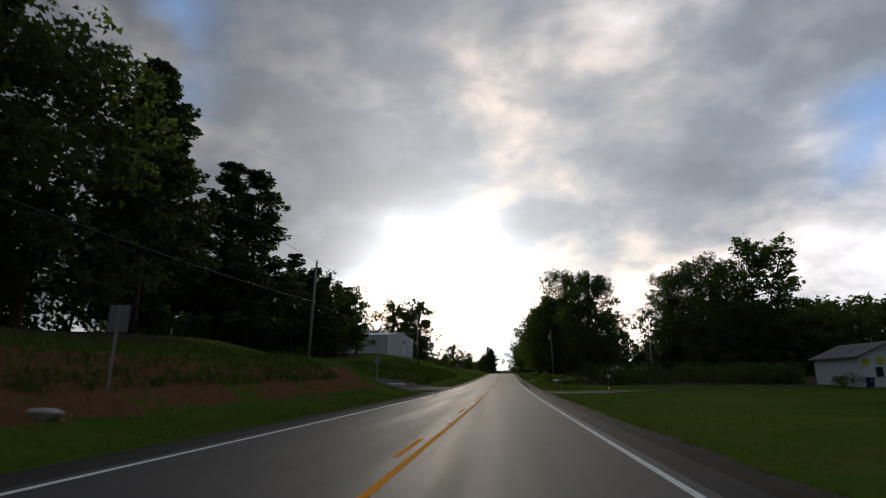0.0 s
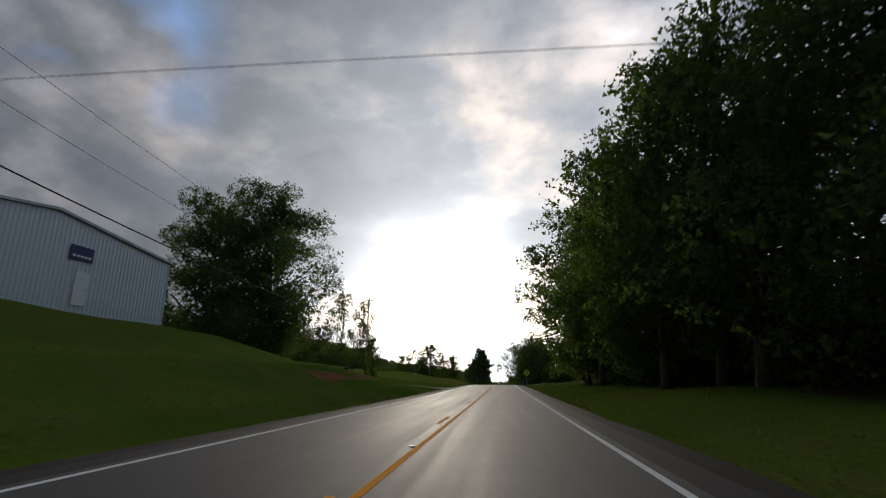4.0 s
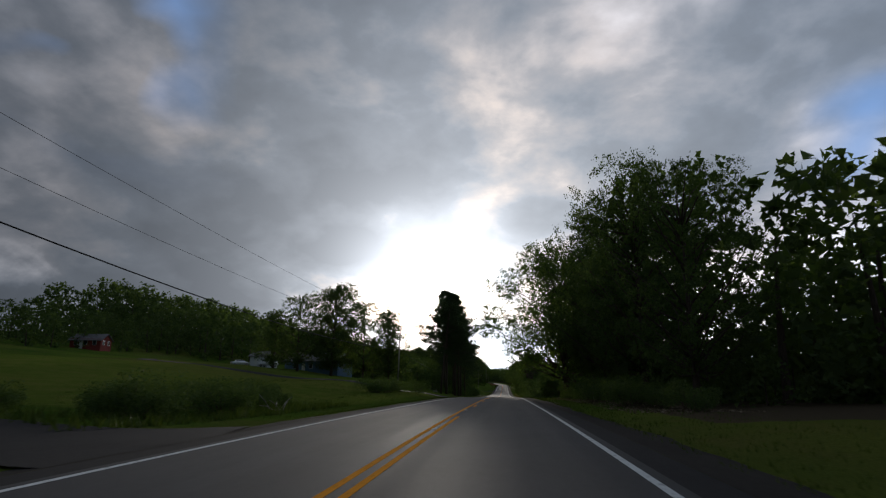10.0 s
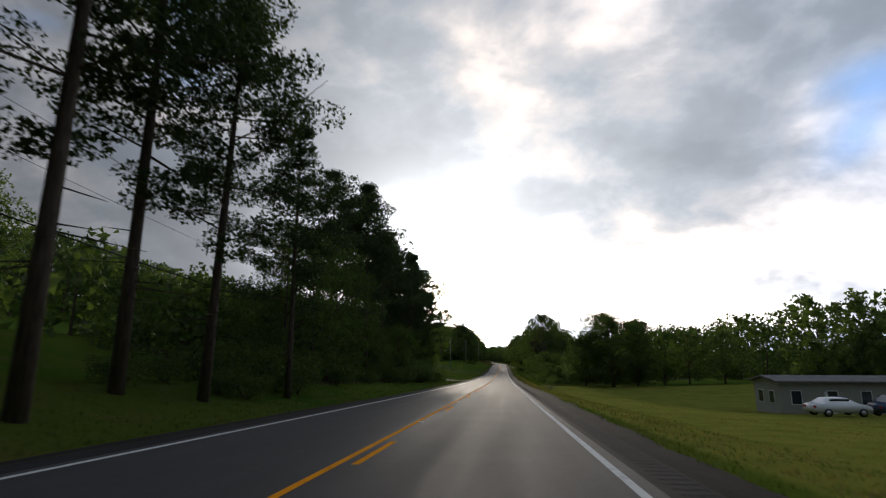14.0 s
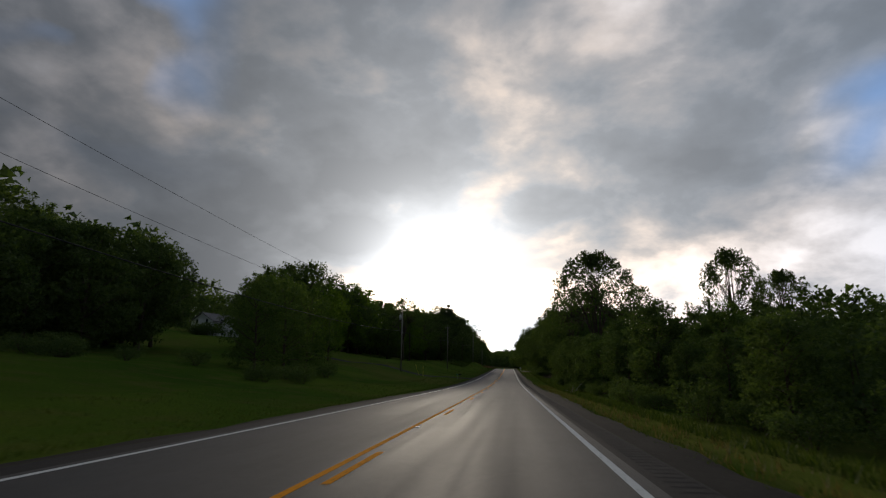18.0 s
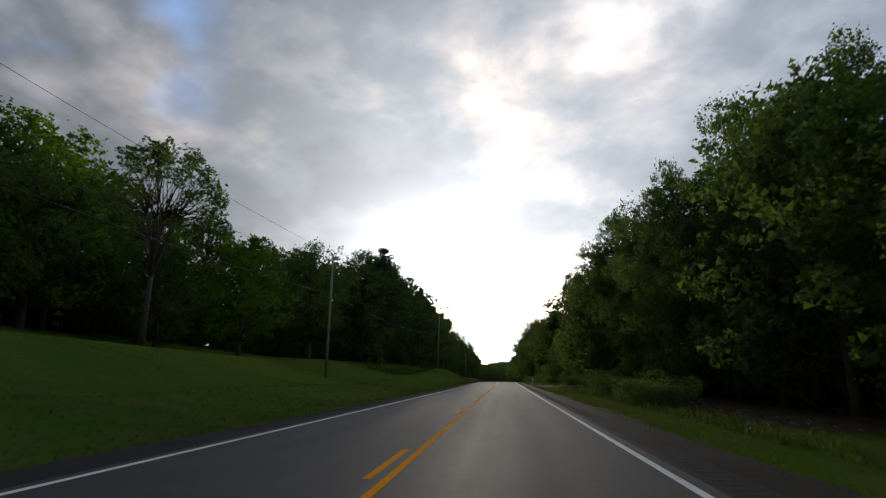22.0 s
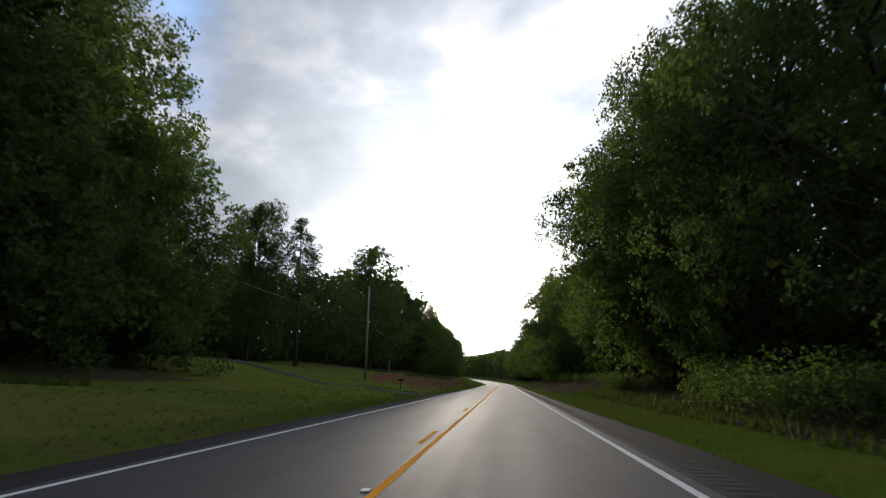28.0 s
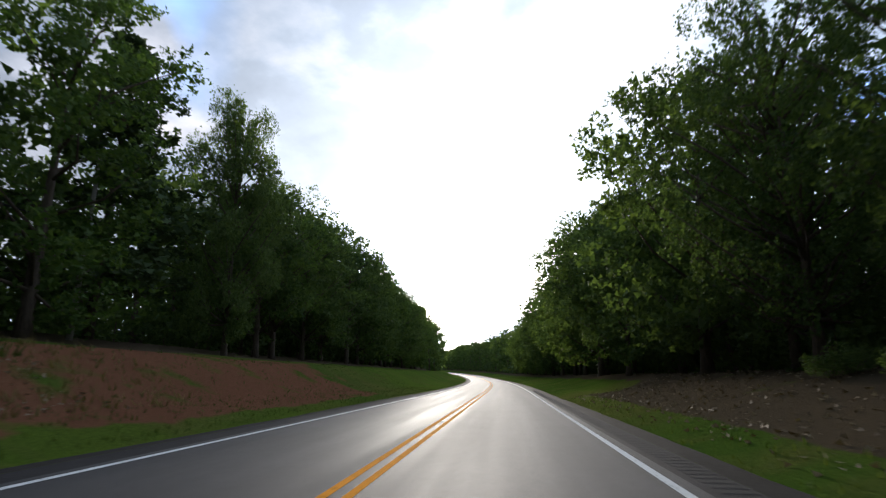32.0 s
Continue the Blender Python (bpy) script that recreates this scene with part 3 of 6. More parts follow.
def pine(seed, height, spread, leaves, size, start=0.42, tuft=0.17, climb=0.19, lean=None, lobed=0.0):
    """A tall straight trunk, bare below, with tufts on level boughs that leave gaps between them."""
    rng = np.random.default_rng(seed)
    verts, faces = [], []
    r0 = height * 0.0095

    def limb(path, radii, sides):
        v, f = tube_data(path, radii, sides)
        o = len(verts)
        verts.extend(v)
        faces.extend([tuple(i + o for i in q) for q in f])

    lean = rng.normal(size=2) * 0.02 * height if lean is None else np.array(lean)
    limb([(lean[0] * k, lean[1] * k, height * k - 0.4 * (k == 0)) for k in (0, 0.25, 0.5, 0.75, 0.97)], [r0 * 1.3, r0, r0 * 0.8, r0 * 0.5, r0 * 0.1], 8)
    tufts = []
    levels = 12 if start > 0.3 or lobed else 17
    bulge = rng.uniform(0, 6.3)
    for i in range(levels):
        q = (i + 0.5) / levels
        full = (0.62 + 0.38 * math.sin(math.pi * min(1, q * 1.3))) * (1.05 - q ** 2.6) if start > 0.3 else (1.05 - q) ** 0.75
        if lobed:
            full = (0.5 + 0.6 * math.sin(math.pi * min(1, q * 1.25))) * (1.08 - q ** 3)
        for j in range((1 + int(q * 9) if lobed and q < 0.35 else 4) if q < 0.8 else 3):
            k = min(0.985, start + (1 - start) * (q + rng.normal() * 0.018))
            a = i * 2.0 + j * 1.571 + rng.normal() * 0.4
            reach = spread * full * rng.uniform(0.45, 1.12) * (1 + lobed * math.sin(a * 2 + bulge + q * 7))
            root = np.array([lean[0] * k, lean[1] * k, height * k])
            out = np.array([math.cos(a), math.sin(a), rng.uniform(0.0, 2 * climb)])
            tip = root + out * reach
            limb([root, (root + tip) / 2 - (0, 0, reach * 0.06), tip], [r0 * 0.26, r0 * 0.16, r0 * 0.05], 4)
            for share in (1.0, 0.72, 0.45)[:3 if reach > spread * 0.5 else 2]:
                side = np.array([-out[1], out[0], 0]) * rng.normal() * reach * 0.16
                tufts.append((root + out * reach * share + side, spread * tuft * rng.uniform(0.76, 1.24)))
    tufts.append((np.array([lean[0], lean[1], height * 0.985]), spread * 0.14))
    m = max(6, leaves // len(tufts))
    pts = [shell_points(rng, c, r, m, 0.6) for c, r in tufts]
    for j in range(8):
        k = start * rng.uniform(0.45, 1.0)
        a = rng.uniform(0, 6.3)
        reach = spread * rng.uniform(0.2, 0.55)
        root = np.array([lean[0] * k, lean[1] * k, height * k])
        limb([root, root + np.array([math.cos(a) * reach, math.sin(a) * reach, -0.1 * reach])], [r0 * 0.16, r0 * 0.04], 4)
    v, f = leaf_cards(np.concatenate(pts), size, rng, 0.3)
    return mesh_from("trunk", verts, faces, bark, True), spray_mesh("crown", v, f, needle_mat)


def dome(seed, height, spread, leaves, size, mat, low=0.36):
    """A trunk that fans into long bare limbs under a rounded cap of leaves, thin inside."""
    rng = np.random.default_rng(seed)
    verts, faces, tips = [], [], []

    def limb(path, radii, sides):
        v, f = tube_data(path, radii, sides)
        o = len(verts)
        verts.extend(v)
        faces.extend([tuple(i + o for i in q) for q in f])

    r0 = height * 0.012
    fork = height * low * 0.85
    limb([(0, 0, -0.5), (0.05, 0, fork * 0.5), (0, 0.1, fork)], [r0 * 1.4, r0, r0 * 0.9], 8)
    mid_z, up = height * (low + 0.30 * (1 - low)), height * 0.70 * (1 - low)
    for i in range(15):
        a = i * 2.399 + rng.normal() * 0.25
        steep = rng.uniform(0.1, 1.0)
        root = np.array([0, 0.05, fork * rng.uniform(0.72, 1.0)])
        elbow_r = spread * 0.42 * (1.05 - steep)
        elbow = np.array([math.cos(a) * elbow_r, math.sin(a) * elbow_r, fork + (height - fork) * (0.22 + 0.28 * steep)])
        limb([root, (root + elbow) / 2 + rng.normal(size=3) * 0.15, elbow], [r0 * 0.5, r0 * 0.4, r0 * 0.3], 6)
        for _ in range(7):
            b = a + rng.normal() * 0.55
            c = math.asin(min(0.99, max(-0.35, rng.normal() * 0.38 + steep * 0.95)))
            tip = np.array([math.cos(b) * math.cos(c) * spread, math.sin(b) * math.cos(c) * spread, mid_z + (up if c > 0 else up * 0.75) * math.sin(c)]) * (1, 1, 1) * rng.uniform(0.93, 1.0)
            bend_ = elbow * 0.45 + tip * 0.55 + rng.normal(size=3) * 0.3
            limb([elbow, bend_, tip], [r0 * 0.24, r0 * 0.13, r0 * 0.04], 4)
            tips += [(tip, 1.0), (bend_ * 0.35 + tip * 0.65, 0.45)]
    for i in range(46):
        # the cap's own twigs, closest together on top
        a, c = i * 2.399, math.asin(min(0.995, 0.25 + 0.75 * rng.uniform() ** 0.6))
        tips.append((np.array([math.cos(a) * math.cos(c) * spread, math.sin(a) * math.cos(c) * spread, mid_z + up * math.sin(c)]) * rng.uniform(0.92, 1.0), 1.2))
    total = sum(wgt for _, wgt in tips)
    pts = [clumped(rng, c, spread * rng.uniform(0.11, 0.17), max(4, int(leaves * wgt / total)), 0.8, 9) for c, wgt in tips]
    v, f = leaf_cards(np.concatenate(pts), size, rng)
    return mesh_from("trunk", verts, faces, bark, True), spray_mesh("crown", v, f, mat)


def cedar(seed, height, spread, leaves, size):
    """A dense pointed evergreen, branched to the ground."""
    rng = np.random.default_rng(seed)
    tv, tf = tube_data([(0, 0, -0.3), (0, 0, height * 0.5), (0, 0, height * 0.98)], [height * 0.016, height * 0.010, 0.01], 7)
    k = rng.uniform(0, 1, leaves) ** 1.35
    a = rng.uniform(0, 2 * math.pi, leaves)
    tier = 0.82 + 0.24 * np.sin(k * 46 + 3 * np.sin(a * 3))
    lump = 1 + 0.22 * np.sin(a * 5 + k * 11) + 0.12 * np.sin(a * 9 - k * 23)
    r = spread * (1 - k) ** 0.8 * tier * lump * rng.uniform(0.35, 1.05, leaves) ** 0.45
    z = height * (0.04 + 0.96 * k) - r * 0.18
    p = np.stack([np.cos(a) * r, np.sin(a) * r, z], 1)
    v, f = leaf_cards(p, size, rng, 0.2)
    return mesh_from("trunk", tv, tf, bark, True), spray_mesh("crown", v, f, cedar_mat)


def shrub(seed, height, spread, leaves, size, mat):
    rng = np.random.default_rng(seed)
    verts, faces = [], []
    pts = []
    for i in range(9):
        a, q = i * 2.4, rng.uniform(0.2, 1)
        tip = np.array([math.cos(a) * spread * q * 0.8, math.sin(a) * spread * q * 0.8, height * rng.uniform(0.35, 0.85)])
        v, f = tube_data([(tip[0] * 0.1, tip[1] * 0.1, -0.15), tip * 0.55, tip], [0.03, 0.02, 0.008], 4)
        o = len(verts)
        verts.extend(v)
        faces.extend([tuple(j + o for j in g) for g in f])
        pts.append(shell_points(rng, tip, spread * rng.uniform(0.32, 0.55), leaves // 9, height / spread * 0.75))
    p = np.concatenate(pts)
    p[:, 2] = np.abs(p[:, 2])
    v, f = leaf_cards(p, size, rng)
    return mesh_from("stem", verts, faces, bark, True), spray_mesh("foliage", v, f, mat)


KINDS = {
    "oak": [broadleaf(11, 15, 6.6, 8500, 0.15, leaf_dark, 0.12, 0.85, 44, 26, 2, 0.24, 2600, 0.04), broadleaf(12, 15, 6.0, 8500, 0.15, leaf_dark, 0.08, 0.85, 44, 26, 2, 0.24, 2600, 0.04),
            broadleaf(13, 15, 5.2, 7500, 0.15, leaf_mid, 0.10, 0.85, 42, 24, 2, 0.24, 2600, 0.04), broadleaf(14, 15, 6.2, 8500, 0.15, leaf_dark, 0.2, 0.75, 48, 24, 2, 0.24, 2600, 0.04)],
    "fine_oak": [broadleaf(15, 15, 6.4, 12000, 0.115, leaf_dark, 0.10, 0.76, 52, 30, 2, 0.17, 2600, 0.03), broadleaf(16, 15, 5.8, 12000, 0.115, leaf_mid, 0.07, 0.76, 52, 30, 2, 0.17, 2600, 0.03), broadleaf(17, 15, 6.4, 16000, 0.115, leaf_mid, 0.24, 0.8, 66, 14, 1, 0.16, 1200, 0.03)],
    "near_oak": [broadleaf(18, 17, 7.2, 32000, 0.098, leaf_dark, 0.10, 0.82, 66, 110, 1, 0.14, 11000, 0.024), broadleaf(19, 17, 7.2, 34000, 0.095, leaf_mid, 0.24, 0.82, 70, 80, 1, 0.13, 8000, 0.022),
                 broadleaf(20, 17, 7.2, 26000, 0.092, leaf_dark, 0.12, 0.74, 62, 30, 1, 0.12, 3000, 0.02)],
    "bright": [broadleaf(31, 10, 4.4, 7000, 0.12, leaf_bright, 0.16, 0.9, 46, core_size=0.18), broadleaf(32, 10, 3.9, 7000, 0.12, leaf_bright, 0.14, 0.9, 46, core_size=0.18)],
    "open": [dome(41, 19, 7.2, 30000, 0.115, leaf_dark), dome(42, 19, 6.0, 15000, 0.12, leaf_mid, 0.45)],
    "poplar": [broadleaf(51, 16, 3.4, 9000, 0.14, leaf_mid, 0.12, 0.95, 46, 20, core_size=0.2, heart=1400), broadleaf(52, 16, 3.0, 9000, 0.14, leaf_mid, 0.10, 0.95, 46, 20, core_size=0.2, heart=1400)],
    "pine": [pine(61, 22, 5.0, 12000, 0.12, 0.46), pine(62, 22, 4.6, 12000, 0.12, 0.5), pine(63, 22, 5.2, 12000, 0.12, 0.42)],
    "crowded_pine": [pine(161, 20, 4.7, 19000, 0.105, 0.24, 0.20, 0.36, None, 0.35), pine(162, 20, 4.3, 19000, 0.105, 0.30, 0.21, 0.4, None, 0.35), pine(163, 20, 4.8, 19000, 0.105, 0.26, 0.20, 0.34, None, 0.35),
                     pine(164, 20, 4.6, 20000, 0.105, 0.36, 0.21, 0.42, (2.2, 0.3), 0.4)],
    "tall_pine": [pine(66, 22, 3.6, 9500, 0.085, 0.5), pine(67, 22, 3.2, 9000, 0.085, 0.55), pine(68, 22, 3.9, 10000, 0.085, 0.46)],
    "wood_pine": [pine(64, 18, 4.2, 10000, 0.2, 0.12), pine(65, 18, 3.8, 10000, 0.2, 0.16)],
    "cedar": [cedar(81, 12, 3.2, 6500, 0.19), cedar(82, 12, 2.7, 6500, 0.19)],
    "shrub": [shrub(91, 2.2, 1.7, 2800, 0.062, leaf_mid), shrub(92, 1.8, 1.9, 2800, 0.062, leaf_dark), shrub(93, 2.6, 1.6, 2800, 0.062, leaf_bright)],
}
# trees that stand behind others, joined into one mass of wood
MASS = {"oak": [broadleaf(21, 15, 6.4, 640, 0.34, leaf_dark, 0.04, 0.9, 24, 5, 0, heart=110, heart_size=0.1), broadleaf(22, 15, 5.6, 640, 0.34, leaf_dark, 0.03, 0.9, 24, 5, 0, heart=110, heart_size=0.1)],
        "far": [broadleaf(25, 15, 6.4, 360, 0.48, leaf_dark, 0.03, 0.9, 20, 3, 0, heart=110, heart_size=0.13), broadleaf(26, 15, 5.6, 360, 0.48, leaf_dark, 0.03, 0.9, 20, 3, 0, heart=110, heart_size=0.13)],
        "brush": [broadleaf(24, 4, 3.4, 300, 0.24, leaf_dark, 0.02, 1.1, 14, 4, 0, 0.3, 60, 0.08)],
        "pine": [broadleaf(23, 18, 4.2, 440, 0.42, leaf_dark, 0.15, 1.0, 24, 5, 0, heart=90)]}
MASS = {k: [[(np.array([v.co for v in m.vertices]), [tuple(p.vertices) for p in m.polygons]) for m in pair] for pair in v] for k, v in MASS.items()}
LABELS = {
    "oak": ("dark green broadleaf tree with a full uneven crown", "tree", 15.0),
    "bright": ("bright green young tree with light foliage on the lawn", "tree", 10.0), "open": ("tall open broadleaf tree with bare limbs showing", "tree", 19.0),
    "poplar": ("narrow upright green tree with loose foliage", "tree", 16.0), "pine": ("tall pine with a bare trunk and tufted crown", "pine tree", 22.0), "wood_pine": ("dark pine clothed low with branches at the wood's edge", "pine tree", 18.0),
    "crowded_pine": ("tall dark pine with a dense lobed crown above a bare trunk", "pine tree", 20.0),
    "tall_pine": ("tall slender pine with bare trunk and thin airy crown", "pine tree", 22.0),
    "fine_oak": ("dark green broadleaf tree leaning over the road's edge", "tree", 15.0),
    "near_oak": ("large spreading broadleaf tree reaching towards the road", "tree", 17.0),
    "cedar": ("dense dark pointed evergreen branched to the ground", "evergreen", 12.0),
    "shrub": ("leafy green shrub growing wild at the verge", "shrub", 2.2),
}
MADE = {}
dice = random.Random(7)


def plant(kind, x, s, height, group="", variant=None, wide=1.0, turn=None):
    """A tree of that kind at x metres from the road's centre line, scaled to a height."""
    options = KINDS[kind]
    i = dice.randrange(len(options)) if variant is None else variant
    label, category, base = LABELS[kind]
    k = height / base
    names = ("stem", "foliage") if kind == "shrub" else ("trunk", "crown")
    name = {"shrub": "shrub", "pine": "pine_tree", "wood_pine": "pine_tree", "tall_pine": "pine_tree", "crowded_pine": "pine_tree", "cedar": "evergreen_tree"}.get(kind, "tree")
    m = Matrix.Translation((road_x(s) + x, s, ground_z(x, s) - 0.03)) @ pose(0, 0, 0, 0, 0, dice.uniform(0, 360) if turn is None else turn)
    if (kind, i) not in MADE:
        t = thing(name, label, category, group or "roadside trees")
        part(names[0], options[i][0], t)
        part(names[1], options[i][1], t)
        MADE[kind, i] = t
    else:
        t = copy_thing(MADE[kind, i], Matrix())
        tagged(t, group=group or "roadside trees")
    t.matrix_basis = m
    t.scale = (k * wide, k * wide, k)
    return t


def mass(name, label, spots):
    """Many trees behind the first row, as one object."""
    vs, fs, split, n = [], [], [], 0
    for kind, x, s, h in spots:
        pair = MASS[kind][dice.randrange(len(MASS[kind]))]
        k = h / {"pine": 18, "brush": 4, "oak": 15, "far": 15}[kind]
        a = dice.uniform(0, 6.28)
        c, q = math.cos(a) * k, math.sin(a) * k
        place = np.array((road_x(s) + x, s, ground_z(x, s) - 0.05))
        for i, (v, f) in enumerate(pair):
            w_ = np.stack([v[:, 0] * c - v[:, 1] * q, v[:, 0] * q + v[:, 1] * c, v[:, 2] * k], 1) + place
            vs.append(w_)
            fs.extend([tuple(j + n for j in p) for p in f])
            split.extend([i] * len(f))
            n += len(v)
    me = bpy.data.meshes.new(name)
    me.from_pydata(np.concatenate(vs).tolist(), [], fs)
    me.materials.append(bark)
    me.materials.append(leaf_dark)
    me.polygons.foreach_set("material_index", np.array(split, dtype=np.int32))
    me.update()
    tagged(new(name, me), label, "woods", kind="stuff")


CLOSE = [(296, 332), (612, 634), (644, 660), (670, 686), (752, 766), (776, 792), (798, 816), (828, 842), (854, 870)]


def wood(side, s0, s1, u0, u1, kinds, h0, h1, gap=6.5, group="roadside wood", front=True, screen=0.85):
    """A row of single trees next to the road, and a joined mass of trees behind it."""
    row, u, spots = 0 if front else 1, u0, []
    while u <= u1:
        s = s0 + (row % 2) * gap / 2
        while s <= s1:
            x, y, h = side * (u + dice.uniform(-1.2, 1.2)), s + dice.uniform(-1.4, 1.4), dice.uniform(h0, h1)
            kind = dice.choice(kinds)
            if row == 0:
                if side > 0 and "oak" in kind and h > 11 and any(a < y < b for a, b in CLOSE):
                    plant("near_oak", x, y, h, group, 0 if 600 < y < 700 else 2, 0.85)
                else:
                    plant(kind, x, y, h, group, None, 1.3 if kind == "wood_pine" else 1.0)
            else:
                spots.append(("far" if not front else "pine" if "pine" in kind else "oak", x, y, h * (1 + 0.03 * row)))
            s += gap * dice.uniform(0.8, 1.25) * (1 if row == 0 else 0.85)
        row += 1
        u += gap * 0.85
    s = s0 - 2
    while s < s1 + 2:
        if front and h1 > 9:
            spots.append(("brush", side * (u0 + 2.6 + dice.uniform(-1, 1)), s + 1, dice.uniform(2.2, 3.4)))
        if not front:
            s += 6
            continue
        spots.append(("brush", side * (u0 + gap * 1.3 + dice.uniform(-1, 1)), s, dice.uniform(3, 4.5)))
        spots.append(("brush", side * (u1 + dice.uniform(0, 3)), s + 1.5, dice.uniform(4, 6)))
        s += 4.4
    if front and h1 > 9:
        s = s0 - 3
        while s < s1 + 3:
            spots.append(("far", side * (u1 + 6 + dice.uniform(-1, 1)), s, h0 * screen))
            s += 5
    if spots:
        mass("woods", "dense dark green wood behind the roadside trees", spots)


def thicket(side, s0, s1, u0, u1, n, h0=1.2, h1=2.8, variant=None):
    for _ in range(n):
        plant("shrub", side * dice.uniform(u0, u1), dice.uniform(s0, s1), dice.uniform(h0, h1), "undergrowth at the wood's edge", variant)


def scrub(side, s0, s1, u0, u1, n, h0, h1):
    """Low brush away from the road, as one mass."""
    mass("brushwood", "low dark green brush under the trees", [("brush", side * dice.uniform(u0, u1), dice.uniform(s0, s1), dice.uniform(h0, h1)) for _ in range(n)])


# left of the road
wood(-1, -18, 27, 26, 46, ["wood_pine", "wood_pine", "oak"], 18, 21, 4.6, "pine wood on the bank")
for x, s, h in ((-25.5, 36, 22), (-30, 41, 22), (-29, 60, 23.5), (-34, 62, 25), (-39, 57, 26), (-45, 61, 26), (-37, 48, 21), (-34, 68, 15)):
    plant("wood_pine", x, s, h, "pine wood on the bank", None, 1.25)
wood(-1, 70, 98, 27, 46, ["oak", "wood_pine", "wood_pine"], 11.5, 14.5, 5.5, "low wood behind the bank")
wood(-1, 80, 150, 55, 75, ["oak"], 10, 12, 8, front=False)
plant("near_oak", -24.4, 163, 20.2, "trees beside the metal building", 0, 0.92)
plant("near_oak", -33.0, 166, 20.2, "trees beside the metal building", 0, 0.92)
plant("fine_oak", -29, 169, 19, "trees beside the metal building", 0, 1.1)
plant("oak", -27, 101, 12.5, "low wood behind the bank", 2)
plant("oak", -31, 105, 12, "low wood behind the bank", 1)
plant("fine_oak", -48, 136, 10, "trees beside the metal building", 0)
plant("oak", -42, 162, 12, "trees beside the metal building", 2)
plant("poplar", -16, 178, 6, "young trees on the lawn")
plant("poplar", -19, 190, 4, "young trees on the lawn")
plant("fine_oak", -47, 264, 22.8, "trees on the lawn", 0, 0.62)
plant("fine_oak", -41.5, 267, 21.6, "trees on the lawn", 1, 0.6)
scrub(-1, 252, 282, 34, 58, 36, 2.0, 4.0)
for x, s, h in ((-55, 268, 13), (-60, 264, 13.5), (-65.5, 270, 14.5), (-71, 276, 14.5), (-77, 286, 15), (-85, 288, 16)):
    plant("oak", x, s, h, "trees on the lawn", 0, 0.9)
plant("pine", -44, 284, 17, "trees on the lawn")
plant("poplar", -47, 296, 13, "trees on the lawn")
plant("pine", -44, 302, 9, "trees on the lawn")
wood(-1, 215, 300, 75, 110, ["oak", "pine"], 9, 12, 9, front=False)
wood(-1, 290, 460, 105, 150, ["oak"], 7, 10, 9, front=False)
thicket(-1, 281, 301, 10, 16, 36, 0.9, 1.9, 1)
thicket(-1, 322, 342, 9.5, 14, 10, 1.0, 2.2, 1)
plant("near_oak", -36.5, 382, 20, "trees by the blue house", 0, 0.92)
plant("fine_oak", -29, 381, 16.5, "trees by the blue house", 0, 0.9)
plant("fine_oak", -44, 381, 16.5, "trees by the blue house", 0)
plant("near_oak", -24.2, 385, 15.4, "trees by the blue house", 0, 0.8)
plant("oak", -51, 384, 13, "trees by the blue house", 1)
plant("oak", -45, 410, 14, "trees by the blue house", 0)
plant("crowded_pine", -9.9, 364.4, 18.4, "clump of pines by the road", 3, 1.0, 0)
for x, s, h in ((-9.4, 370, 20), (-8.2, 375, 20.5), (-10.6, 378, 21.5), (-8, 381.5, 20.5), (-9.6, 386.5, 20), (-8.2, 389, 16.5), (-7.6, 395, 13.5)):
    plant("crowded_pine", x, s, h, "clump of pines by the road", dice.randrange(3))
for x, s, h in ((-10.6, 420.5, 19), (-12, 425.5, 20.5), (-15, 429, 20.5), (-13, 417, 19), (-13.6, 440, 18.5), (-14.6, 445, 20.5), (-10.8, 444.5, 17.5), (-17, 449, 21), (-11.4, 450, 18.5), (-13, 455, 18.5), (-9.8, 457, 13.5)):
    plant("crowded_pine", x, s, h, "pines above the thicket", dice.randrange(3))
wood(-1, 400, 434, 11.5, 20, ["fine_oak", "oak"], 4.6, 6.4, 4.5, "low scrub wood")
wood(-1, 436, 460, 11.5, 20, ["fine_oak", "oak"], 5.0, 6.8, 4.5, "low scrub wood")
for x, s, h in ((-9.6, 399, 8.5), (-9.8, 404, 9.5), (-10.5, 409, 10.5), (-11, 413, 11)):
    plant("fine_oak", x, s, h, "low scrub wood", 0, 0.75)
plant("near_oak", -14.4, 469.5, 20, "roadside wood", 0, 0.85)
plant("near_oak", -17.5, 463, 19, "roadside wood", 0, 0.9)
plant("fine_oak", -21.5, 466, 16, "roadside wood", 0, 0.9)
thicket(-1, 428, 461, 7.6, 11, 30, 1.5, 3.0, 1)
thicket(-1, 461, 470, 10.5, 14, 12, 1.4, 2.6, 1)
thicket(-1, 366, 446, 8, 12, 24, 1.2, 2.4, 1)
wood(-1, 430, 780, 100, 165, ["oak"], 13, 17, 12, front=False)
for i in range(11):
    plant("oak", -41 - 0.5 * i + dice.uniform(-2, 2), 497 + i * 5 + dice.uniform(-1.5, 1.5), dice.uniform(12.5, 15.5), "wood on the hillside", dice.choice((0, 1, 3)))
wood(-1, 498, 550, 50, 80, ["oak"], 13.5, 17, 7.5, front=False)
for x, s, h in ((-19.5, 521, 7.6), (-19.5, 527, 8.6), (-24, 532, 9.4), (-20, 534, 8.8), (-25, 541, 10)):
    plant("fine_oak", x, s, h, "trees on the lawn", 1)
plant("oak", -36, 556, 14, "trees on the lawn", 2)
plant("oak", -42, 566, 13, "trees on the lawn", 3)
thicket(-1, 490, 516, 26, 38, 14, 1.2, 2.2, 1)
